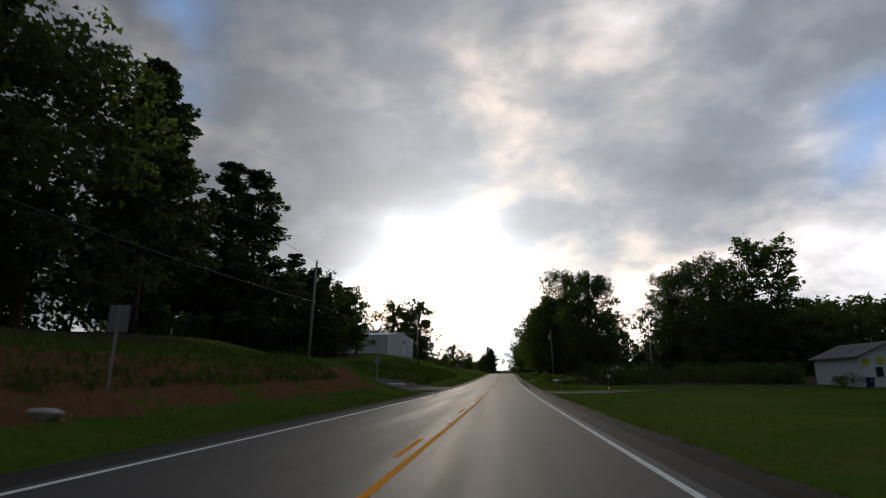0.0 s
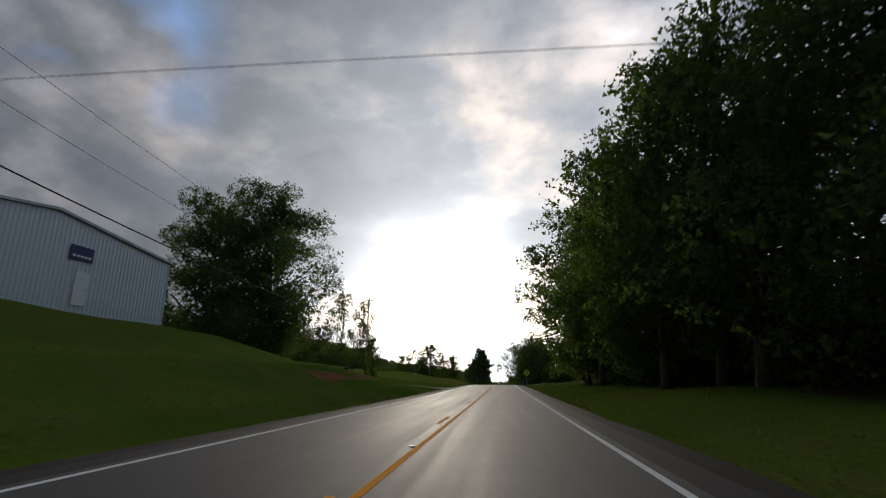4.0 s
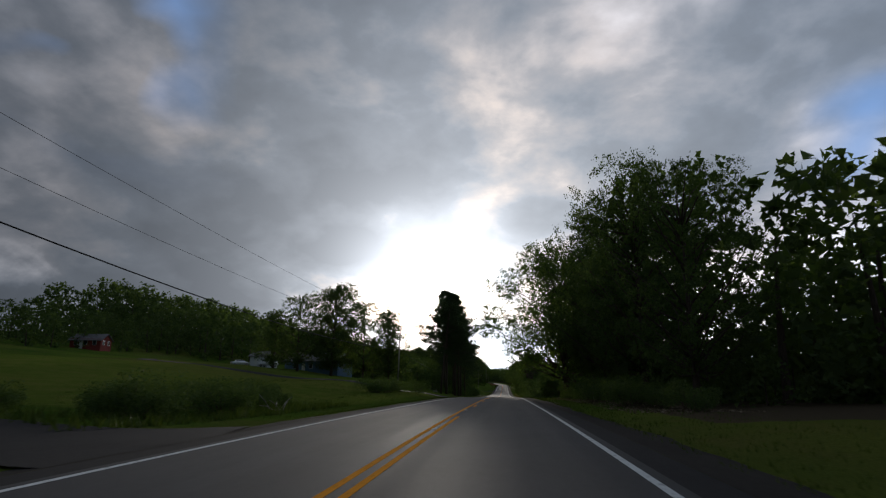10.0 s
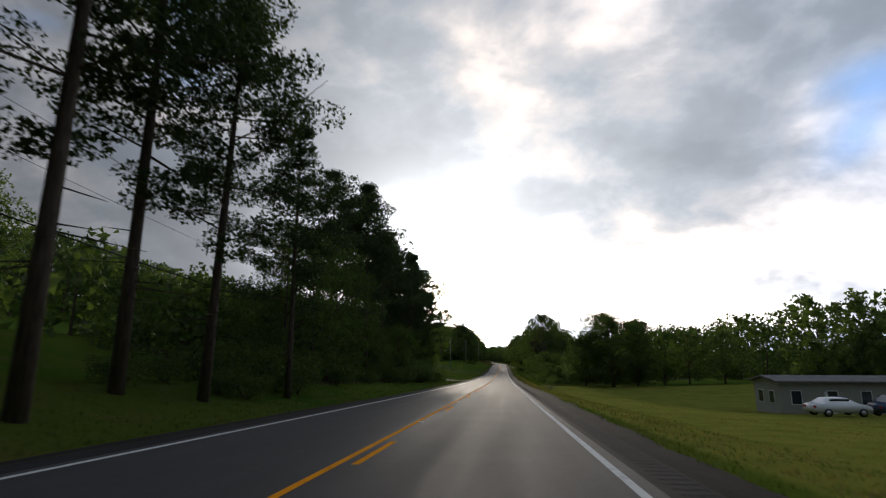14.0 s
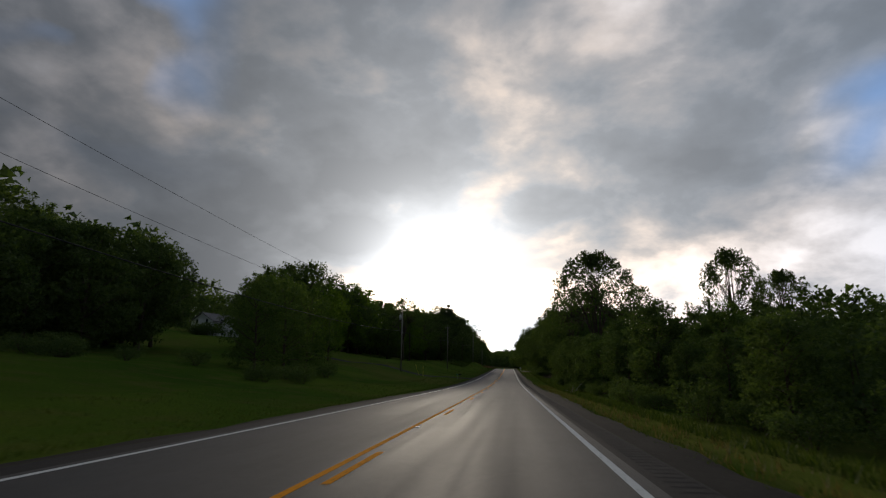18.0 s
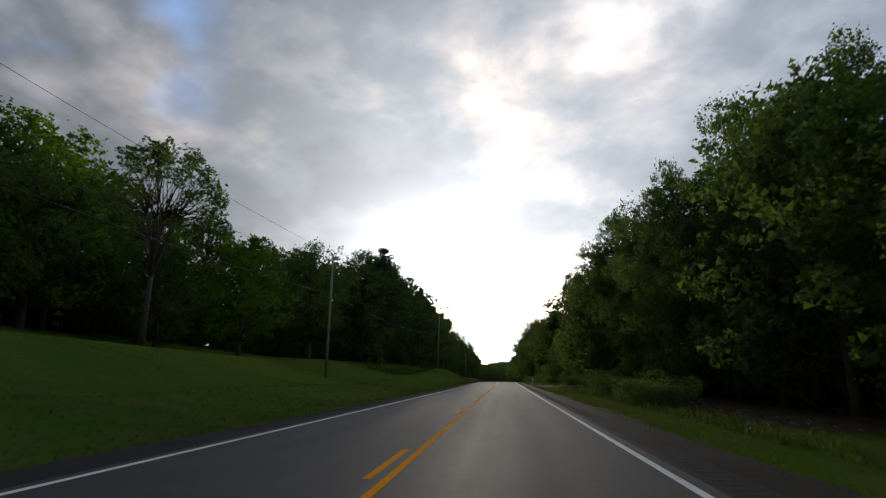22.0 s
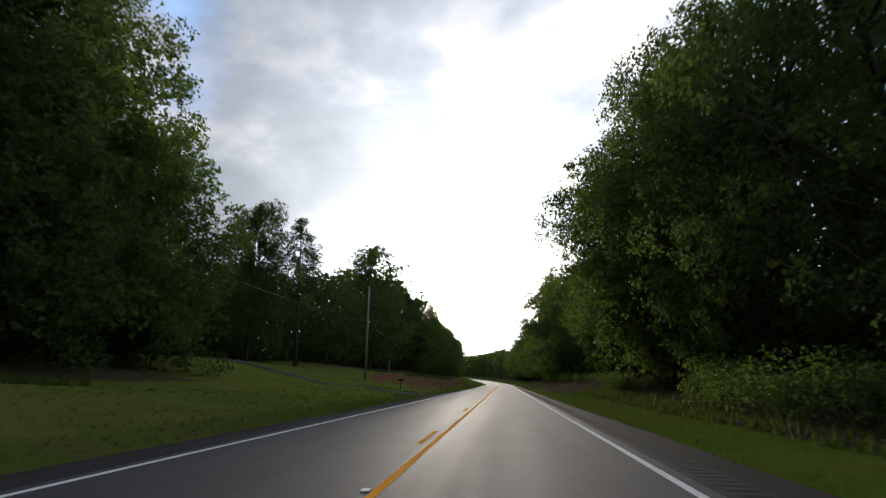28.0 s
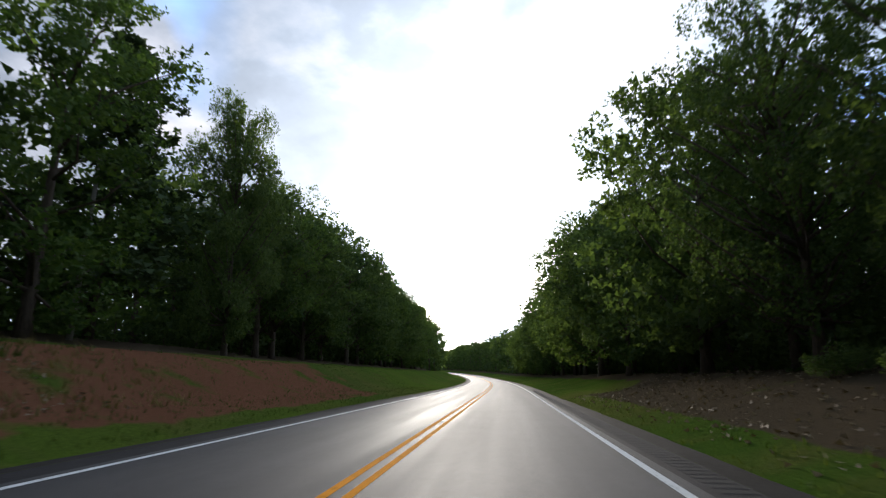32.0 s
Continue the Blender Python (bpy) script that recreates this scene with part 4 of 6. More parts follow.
thicket(-1, 512, 536, 14, 22, 8, 1.0, 2.0, 1)
thicket(-1, 590, 595, 67, 72, 4, 3.0, 4.4, 1)
plant("bright", -31, 573, 13.0, "trees on the lawn", 0, 0.72)
plant("oak", -44, 594, 19.2, "trees on the lawn", 0)
plant("oak", -52, 600, 18.5, "trees on the lawn")
wood(-1, 612, 652, 42, 60, ["oak", "bright", "oak"], 15.5, 19.5, 6.5, "wood behind the lawn")
plant("bright", -28.5, 641, 14, "trees on the lawn", 1, 1.05)
plant("open", -26.8, 622, 17.2, "trees on the lawn", 1)
plant("oak", -34, 634, 11, "trees on the lawn", 1)
wood(-1, 657, 667, 25, 46, ["oak", "fine_oak"], 14.5, 16.5, 6.5, "roadside wood")
plant("crowded_pine", -20.3, 676, 21, "roadside wood", 1)
plant("pine", -17.5, 701, 17.5, "roadside wood", 1)
plant("near_oak", -20.5, 686, 19, "roadside wood", 0, 0.85)
plant("near_oak", -23, 679, 20, "roadside wood", 0, 0.85)
wood(-1, 670, 700, 23.5, 46, ["oak", "wood_pine", "fine_oak", "oak"], 15.5, 18.5, 6.5, "roadside wood")
wood(-1, 700, 748, 20.5, 44, ["oak", "wood_pine", "fine_oak"], 16, 20, 6.5, "roadside wood")
wood(-1, 772, 812, 36, 60, ["oak"], 10.5, 13, 6, front=False)
wood(-1, 750, 776, 21.5, 40, ["fine_oak", "oak", "fine_oak"], 16, 18.5, 6, "roadside wood")
plant("oak", -21.5, 773, 14.5, "roadside wood", 1, 0.9)
plant("oak", -24, 779, 12, "roadside wood", 0, 0.9)
plant("near_oak", -24.4, 794, 16.5, "roadside wood", 0, 0.6)
plant("pine", -22, 801, 17.5, "roadside wood", 2)
plant("oak", -28, 800, 11.5, "roadside wood", 1)
plant("oak", -31, 804, 12.5, "roadside wood", 0)
wood(-1, 807, 818, 21, 38, ["fine_oak", "oak"], 9.5, 11.5, 5, "roadside wood")
plant("fine_oak", -18.5, 821, 18, "roadside wood", 0, 0.8)
plant("fine_oak", -21, 828, 19.6, "roadside wood", 1, 0.85)
wood(-1, 833, 876, 19.5, 38, ["oak", "fine_oak", "wood_pine"], 15.5, 18.5, 6.5, "roadside wood")
plant("near_oak", -17, 882, 17.5, "roadside wood", 0, 0.6)
wood(-1, 888, 1010, 19, 36, ["oak", "fine_oak", "oak"], 14, 17, 6.5, "roadside wood")
scrub(-1, 655, 776, 17, 22, 40, 1.2, 2.8)
thicket(-1, -8, 30, 25, 33, 16, 2.0, 4.0, 1)
wood(-1, -20, 44, 47, 70, ["oak"], 12, 16, 6.5, front=False)
wood(-1, -20, 40, 33, 45, ["oak"], 6, 8, 4.5, front=False)
# right of the road
plant("poplar", 47.5, 104.5, 25.5, "roadside wood", 0, 1.15)
plant("poplar", 55.5, 109, 26, "roadside wood", 1, 1.25)
for x, s, h, v in ((36.5, 117, 21, 0.85), (43, 120, 24, 0.85), (49.5, 122, 23.5, 0.8), (16, 121, 22.4, 0.88), (17.4, 98.5, 18.8, 0.76)):
    plant("near_oak", x, s, h, "roadside wood", 0, v)
plant("oak", 28, 137, 15, "roadside wood", 1)
plant("oak", 21, 140, 17, "roadside wood", 0)
plant("fine_oak", 38.5, 107, 14, "roadside wood", 1, 0.9)
plant("fine_oak", 43, 105, 10.5, "roadside wood", 1, 0.9)
for i in range(6):
    plant("fine_oak" if i % 3 else "oak", 41 + i * 4.6 + dice.uniform(-1, 1), 103 + i * 0.9 + dice.uniform(-2, 2), dice.uniform(8, 11), "roadside wood", 0)
wood(1, 102, 112, 48, 75, ["oak"], 11, 13.5, 5.5, "roadside wood")
wood(1, 128, 136, 36, 75, ["oak"], 12, 15, 6.0, front=False)
wood(1, 128, 182, 11.8, 22, ["fine_oak", "oak", "fine_oak"], 15, 18, 6.5, "roadside wood", screen=0.6)
wood(1, 188, 204, 19, 34, ["oak"], 10, 13.5, 6, "roadside wood")
for x, s, h in ((24, 229.5, 17), (29, 229, 18), (34, 232, 18.5), (20, 231, 12.5)):
    plant("wood_pine", x, s, h, "row of evergreens", None, 1.35)
plant("near_oak", 20.6, 200, 18, "roadside wood", 1, 0.85)
wood(1, 235, 272, 20, 28, ["cedar"], 9.5, 12.5, 4.6, "row of evergreens")
wood(1, 210, 280, 34, 46, ["oak"], 10, 13, 8, front=False)
wood(1, 298, 304, 14, 30, ["fine_oak", "fine_oak"], 14.5, 16, 6.5, "roadside wood")
wood(1, 309, 331, 13.5, 21, ["fine_oak", "fine_oak"], 18, 20, 6.5, "roadside wood", screen=0.4)
wood(1, 300, 330, 30, 40, ["oak"], 12, 14, 6, front=False)
plant("near_oak", 9.6, 335, 18.6, "trees by the drive", 1, 1.22)
plant("fine_oak", 16, 341, 17, "trees by the drive", 0, 0.9)
plant("fine_oak", 14, 331, 17, "trees by the drive", 1, 0.95)
plant("oak", 20, 336, 16, "trees by the drive", 0)
thicket(1, 288, 334, 8.5, 11, 16, 1.0, 2.4, 1)
plant("poplar", 18, 380.5, 10.4, "young trees by the drive", 1, 1.25)
plant("near_oak", 15.0, 358.5, 19, "trees by the drive", 0, 0.95, 200)
for i in range(26):
    plant("oak", 59 + dice.uniform(-2.5, 3.5), 344 + i * 5.2 + dice.uniform(-1.5, 1.5), dice.choice((7.5, 8, 8.5, 9, 11.5)), "tree line behind the field", dice.choice((0, 1, 1, 2)), 0.9)
wood(1, 345, 470, 66, 84, ["oak"], 9, 11, 8, front=False)
plant("near_oak", 21.5, 470, 12.4, "trees at the field's end", 0, 1.3)
plant("near_oak", 27, 475, 12, "trees at the field's end", 0, 1.0)
plant("near_oak", 17.5, 475, 9.5, "trees at the field's end", 0, 1.1)
for x, s, h in ((33, 480, 11), (39, 484, 10.5), (45, 482, 10)):
    plant("oak", x, s, h, "trees at the field's end")
wood(1, 486, 512, 13, 30, ["oak"], 3.2, 4.6, 3.5, "low scrub wood")
wood(1, 514, 556, 14, 36, ["oak"], 5.5, 7.5, 5, "roadside wood")
plant("open", 16.4, 566, 21.8, "tall open trees", 0, 0.84)
plant("open", 24.5, 572, 17, "tall open trees", 1, 0.7)
plant("open", 15.4, 592, 19, "tall open trees", 1, 0.8)
plant("open", 39, 569, 22.2, "tall open trees", 0, 0.6)
plant("open", 51, 578, 19.5, "tall open trees", 0, 0.72)
plant("oak", 32, 570, 13, "tall open trees", 2, 0.7)
plant("oak", 60, 570, 11, "tall open trees", 1)
wood(1, 556, 594, 13, 36, ["oak"], 6.5, 8.5, 5.5, "roadside wood")
wood(1, 596, 603, 16, 34, ["oak"], 10, 12, 6, "roadside wood")
wood(1, 606, 640, 15, 34, ["oak", "fine_oak", "oak"], 13, 15.5, 6.2, "roadside wood")
plant("near_oak", 19.2, 617, 18.5, "roadside wood", 0, 0.75)
plant("near_oak", 25, 619, 22, "roadside wood", 0, 0.75)
plant("near_oak", 14.4, 622, 15.5, "roadside wood", 0, 0.7)
plant("near_oak", 15.6, 641, 18.5, "roadside wood", 0, 0.75)
for x, s, h in ((14.5, 673, 18), (18, 678, 20), (14.6, 683, 20), (19, 687, 21), (15.6, 690, 21.5), (17, 696, 21), (23, 682, 21), (24, 692, 22), (21, 700, 22), (27, 699, 22), (14.8, 699, 20.5)):
    plant("tall_pine", x, s, h, "pines above the letterbox")
wood(1, 670, 698, 13.5, 30, ["oak"], 8, 9.5, 5, "roadside wood")
wood(1, 642, 667, 13.6, 34, ["fine_oak", "wood_pine", "oak"], 14, 17, 6.5, "roadside wood")
wood(1, 702, 752, 13.6, 34, ["fine_oak", "wood_pine", "oak"], 14, 17.5, 6.5, "roadside wood")
wood(1, 756, 790, 12.6, 20, ["fine_oak", "fine_oak"], 15.5, 17, 6.5, "roadside wood", screen=0.4)
wood(1, 796, 815, 13.5, 30, ["fine_oak", "oak"], 11.2, 12.8, 6, "roadside wood")
wood(1, 819, 870, 12.5, 26, ["fine_oak", "oak", "fine_oak"], 13, 16, 6.5, "roadside wood", screen=0.7)
plant("near_oak", 13, 769, 20, "roadside wood", 0, 0.8)
plant("near_oak", 13, 777, 21, "roadside wood", 0, 0.86)
plant("near_oak", 11.4, 785, 17, "roadside wood", 1, 0.95)
plant("near_oak", -19.6, 762, 19.5, "roadside wood", 0, 0.8)
plant("near_oak", -21, 755, 20, "roadside wood", 0, 0.9)
plant("near_oak", 11.8, 842, 18, "roadside wood", 0, 0.85)
plant("near_oak", 12, 850, 19, "roadside wood", 0, 0.85)
scrub(1, 78, 92, 15, 42, 80, 1.3, 2.8)
thicket(1, 80, 97, 9.4, 14, 26, 0.7, 1.3, 1)
scrub(1, 96, 108, 38, 62, 30, 1.2, 3.0)
thicket(1, 104, 116, 13, 19, 10, 0.8, 1.6, 1)
wood(1, 870, 1010, 12, 30, ["oak"], 12, 16.5, 6.5, "roadside wood")
thicket(1, 478, 600, 10.6, 13.5, 40, 0.9, 2.2, 1)
thicket(1, 600, 770, 8.8, 11.5, 32, 0.9, 2.4, 1)
thicket(1, 780, 864, 9.5, 11.5, 22, 0.8, 1.8, 1)
# past the bend, and far off
wood(-1, 1010, 1400, 16, 60, ["oak"], 13, 17, 11, front=False)
wood(1, 1010, 1400, 14, 60, ["oak"], 13, 17, 11, front=False)
wood(1, -40, 300, 70, 100, ["oak"], 12, 15, 10, front=False)
wood(1, 460, 800, 60, 90, ["oak"], 12, 16, 12, front=False)
plant("near_oak", 20.5, 362, 18, "trees by the drive", 0, 0.9)
plant("fine_oak", 27, 376.5, 10.5, "trees by the drive", 0, 0.8)
plant("oak", 25, 366, 13, "trees by the drive", 0)
plant("bright", 11, 846, 8.5, "young trees at the wood's edge", 0, 0.75)
plant("bright", 11.2, 853, 9, "young trees at the wood's edge", 1, 0.75)


def grass(name, label, mat, zones, n, h0, h1, seed):
    """Blades of grass on the verges, as one object."""
    rng = np.random.default_rng(seed)
    total = sum((b - a) * (u1 - u0) for _, a, b, u0, u1 in zones)
    pts = []
    for side, a, b, u0, u1 in zones:
        for _ in range(int(n * (b - a) * (u1 - u0) / total)):
            s, u = rng.uniform(a, b), u0 + (u1 - u0) * rng.uniform() ** 1.6
            pts.append((road_x(s) + side * u, s, ground_z(side * u, s)))
    p = np.repeat(np.array(pts), 3, 0)
    m = len(p)
    p[:, :2] += rng.normal(size=(m, 2)) * 0.07
    h = rng.uniform(h0, h1, (m, 1))
    a = rng.uniform(0, 6.28, m)
    d = np.stack([np.cos(a), np.sin(a), np.zeros(m)], 1)
    tip = p + np.stack([rng.normal(size=m) * 0.4, rng.normal(size=m) * 0.4, np.ones(m)], 1) * h
    wide = 0.012 + 0.06 * h
    v = np.stack([p - d * wide - (0, 0, 0.03), p + d * wide - (0, 0, 0.03), tip], 1).reshape(-1, 3)
    me = spray_mesh(name, v, np.arange(3 * m).reshape(m, 3), mat)
    tagged(new(name, me), label, "grass", kind="stuff")


def litter(name, label, mat, zones, n, size, seed):
    """Fallen leaves and chips lying on the ground, as one object."""
    rng = np.random.default_rng(seed)
    pts = []
    for side, a, b, u0, u1 in zones:
        for _ in range(n // len(zones)):
            s, u = rng.uniform(a, b), rng.uniform(u0, u1)
            pts.append((road_x(s) + side * u, s, ground_z(side * u, s) + 0.03))
    v, f = leaf_cards(pts, size, rng, 0.85)
    tagged(new(name, spray_mesh(name, v, f, mat)), label, "leaf litter", kind="stuff")


litter("leaf_litter", "brown fallen leaves and chips on the bare bank", litter_mat, [(1, 786, 880, 5.5, 12), (-1, 806, 860, 7, 13), (1, 600, 760, 8, 13), (1, 290, 336, 7.5, 13)], 16000, 0.07, 9)
grass("verge_grass", "short green grass along the road's edge", grass_mat, [(-1, 0, 36, 5.2, 13), (-1, 60, 262, 5.2, 13), (-1, 285, 900, 5.2, 12), (1, 0, 786, 5.2, 11), (1, 786, 880, 5.2, 6.4)], 66000, 0.03, 0.12, 3)
grass("tall_grass", "tall weedy grass on the bank", grass_mat, [(-1, -10, 34, 9, 20), (-1, 62, 112, 8, 20), (1, 60, 98, 6.8, 10), (1, 470, 640, 8.2, 10), (1, 700, 786, 7.6, 9.6), (-1, 808, 860, 10, 16), (-1, 276, 300, 8, 12), (-1, 655, 760, 13, 18)], 22000, 0.12, 0.42, 4)
grass("dry_grass", "dry straw-coloured grass stalks", dry_mat, [(-1, -10, 34, 7.5, 11), (-1, 225, 262, 7, 14), (-1, 690, 740, 7.5, 12), (-1, 806, 864, 7, 12), (1, 440, 560, 6.3, 8)], 5000, 0.08, 0.28, 5)
grass("lawn_grass", "mown green grass on the roadside lawns", grass_mat, [(-1, 176, 262, 13, 36), (-1, 292, 346, 12, 30), (-1, 585, 735, 12, 22), (1, 345, 372, 7, 30)], 26000, 0.03, 0.09, 6)
grass("field_grass", "straw-tinged short grass of the open field", dry_mat, [(1, 346, 360, 7, 26), (1, 372, 470, 6.6, 30), (-1, 225, 262, 8, 16)], 12000, 0.03, 0.09, 8)

# ---- drives and the side road ----


def drive(name, label, points, widths, mat, lift=0.035, category="driveway"):
    """A surface laid over the ground along a line of (x, s) points."""
    pts, wid = [], []
    for i in range(len(points) - 1):
        steps = max(6, int((Vector(points[i + 1]) - Vector(points[i])).length / 0.9))
        for k in range(steps):
            q = k / steps
            pts.append(Vector(points[i]).lerp(Vector(points[i + 1]), q))
            wid.append(widths[i] * (1 - q) + widths[i + 1] * q)
    pts.append(Vector(points[-1]))
    wid.append(widths[-1])
    verts, across = [], 11
    for i, p in enumerate(pts):
        d = (pts[min(i + 1, len(pts) - 1)] - pts[max(i - 1, 0)]).normalized()
        n = Vector((-d.y, d.x))
        for j in range(across):
            q = p + n * wid[i] * (j / (across - 1) - 0.5) * (1 + 0.05 * noise.noise((p.x * 0.4, p.y * 0.4, j)))
            z = laid_z(q.x, q.y) if abs(q.x) > 5.2 else road_z(q.y) - 0.02
            verts.append((q.x, q.y, z + lift * min(1, max(0.1, (abs(q.x) - 4.4) / 1.5))))
    faces = [(i * across + j, i * across + j + 1, (i + 1) * across + j + 1, (i + 1) * across + j) for i in range(len(pts) - 1) for j in range(across - 1)]
    return tagged(new(name, mesh_from(name, verts, faces, mat, True)), label, category, kind="structure")


drive("side_road", "grey asphalt side road joining at the junction", [(-3.9, 54.5), (-6, 55.5), (-9, 57), (-14, 59), (-40, 68)], [25, 18, 12, 8.5, 7], shoulder_mat, 0.05, "road")
drive("driveway", "pale gravel drive across the lawn", [(4.4, 49.5), (9, 51.5), (16, 58.5), (30, 69), (70, 84)], [6.5, 3.8, 3.0, 3.0, 3.0], drive_mat)
drive("driveway", "grey gravel drive leading under the trees", [(4.4, 101), (9, 101), (24, 112), (40, 118)], [4.0, 2.0, 1.8, 1.8], drive_mat)
drive("driveway", "gravel drive up to a house", [(-4.4, 171), (-9, 171), (-30, 176), (-80, 225)], [7, 3.6, 3.0, 3.0], drive_mat)
drive("driveway", "grey gravel drive by the blue bin", [(4.4, 217), (8, 217.5), (24, 220), (50, 222)], [6, 3.2, 2.8, 2.6], drive_mat)
drive("driveway", "dark asphalt drive beside the hedge", [(-4.4, 276), (-9, 275), (-22, 268), (-50, 266)], [8, 4.5, 3.4, 3], shoulder_mat)
drive("driveway", "asphalt drive curving onto the road", [(-4.4, 349), (-10, 349), (-30, 346), (-60, 352), (-70, 372)], [11, 5, 3.2, 3, 3], shoulder_mat)
drive("driveway", "dark asphalt drive to the mobile home", [(4.4, 366), (8, 368), (12, 371.3), (17, 375.6), (23, 381), (29, 390), (33, 412)], [13, 9.5, 7.0, 5.0, 4.4, 4.2, 4.2], drive_asphalt)
drive("driveway", "asphalt drive past the letterbox", [(-4.4, 474), (-9, 474), (-26, 470), (-50, 480)], [9, 4.5, 3.4, 3], shoulder_mat)
drive("driveway", "asphalt drive climbing the lawn", [(-4.4, 582), (-9, 582), (-24, 578), (-48, 588), (-60, 600)], [10, 5, 3.2, 3, 3], shoulder_mat)
drive("driveway", "gravel drive under the trees", [(4.4, 660), (9, 660), (26, 662), (40, 662)], [8, 4, 3, 3], drive_mat)
drive("driveway", "gravel drive to a house in the wood", [(-4.4, 790), (-8, 788.6), (-11, 788.2), (-16, 789.4), (-22, 788), (-45, 781)], [7, 3.2, 2.4, 2.2, 2.2, 2.2], drive_mat)


def rumble(s0, s1):
    """Short milled bars along the shoulder, outside the edge line."""
    verts, faces, s = [], [], s0
    while s < s1:
        o, x, z = len(verts), road_x(s), road_z(s)
        for a, b, h in ((-0.08, 4.04, -0.012), (-0.03, 4.06, -0.003), (0.03, 4.06, -0.003), (0.08, 4.04, -0.012)):
            verts += [(x + b, s + a, z + h), (x + 8.5 - b, s + a, z + h)]
        faces += [(o + 2 * i, o + 2 * i + 1, o + 2 * i + 3, o + 2 * i + 2) for i in range(3)]
        s += 0.30
    return tagged(new("rumble_strip", mesh_from("rumble_strip", verts, faces, shoulder_mat)), "row of short grooved bars along the asphalt shoulder", "rumble strip", kind="stuff")


rumble(62, 98)
rumble(300, 352)
rumble(368, 654)
rumble(667, 900)


def marking(name, pts, width):
    """A painted line across the side road's mouth."""
    verts = []
    for i, p in enumerate(pts):
        p = Vector(p)
        d = (Vector(pts[min(i + 1, len(pts) - 1)]) - Vector(pts[max(i - 1, 0)])).normalized()
        n = Vector((-d.y, d.x)) * width / 2
        for q in (p + n, p - n):
            z = laid_z(q.x, q.y) + 0.06 if abs(q.x) > 5.2 else road_z(q.y) + 0.008
            verts.append((q.x, q.y, z))
    faces = [(2 * i, 2 * i + 1, 2 * i + 3, 2 * i + 2) for i in range(len(pts) - 1)]
    part(name, mesh_from(name, verts, faces, white_paint), road, "white painted line")


def bend(cx, cy, r, a0, a1, n=10):
    return [(cx + r * math.cos(radians(a0 + (a1 - a0) * i / n)), cy + r * math.sin(radians(a0 + (a1 - a0) * i / n))) for i in range(n + 1)]


marking("corner_line", bend(-HALF - 4.5, 41.5, 4.5, 0, 80), 0.12)
marking("corner_line", bend(-HALF - 7, 68, 7, 0, -80), 0.12)
marking("stop_line", [(-10.4, 53.6), (-9.9, 55.8), (-9.3, 58)], 0.4)

# ---- poles and wires ----
glass_mat = plain("dark window glass", (0.03, 0.035, 0.04), 0.08, 0.6, 0, 0.1)
green_sign = plain("green sign sheet", (0.01, 0.16, 0.08), 0.45, 0.4, 0, 0.1)
sign_back = plain("bare aluminium sign back", (0.24, 0.26, 0.27), 0.55, 0.5, 0.3, 0.12)
yellow_sheet = plain("fluorescent yellow-green sheet", (0.62, 0.80, 0.03), 0.5, 0.3, 0, 0.06)
yellow_tube = plain("yellow plastic guard", (0.65, 0.50, 0.05), 0.5, 0.4, 0, 0.15)
black_paint = plain("black sign ink", (0.012, 0.012, 0.012), 0.5, 0.3, 0, 0.1)
red_paint = plain("red enamel", (0.42, 0.02, 0.02), 0.5, 0.4, 0, 0.1)
blue_plastic = plain("dark blue plastic", (0.015, 0.035, 0.12), 0.45, 0.4, 0, 0.2)
wood_post = bark_material("grey timber post", (0.16, 0.13, 0.10))
black_plastic = plain("black letterbox enamel", (0.014, 0.014, 0.016), 0.65, 0.3)
white_enamel = plain("white enamel", (0.74, 0.75, 0.76), 0.4, 0.45, 0, 0.06)
grey_stone = plain("pale field stone", (0.27, 0.25, 0.22), 0.9, 0.2, 0, 0.3, 4, 30)


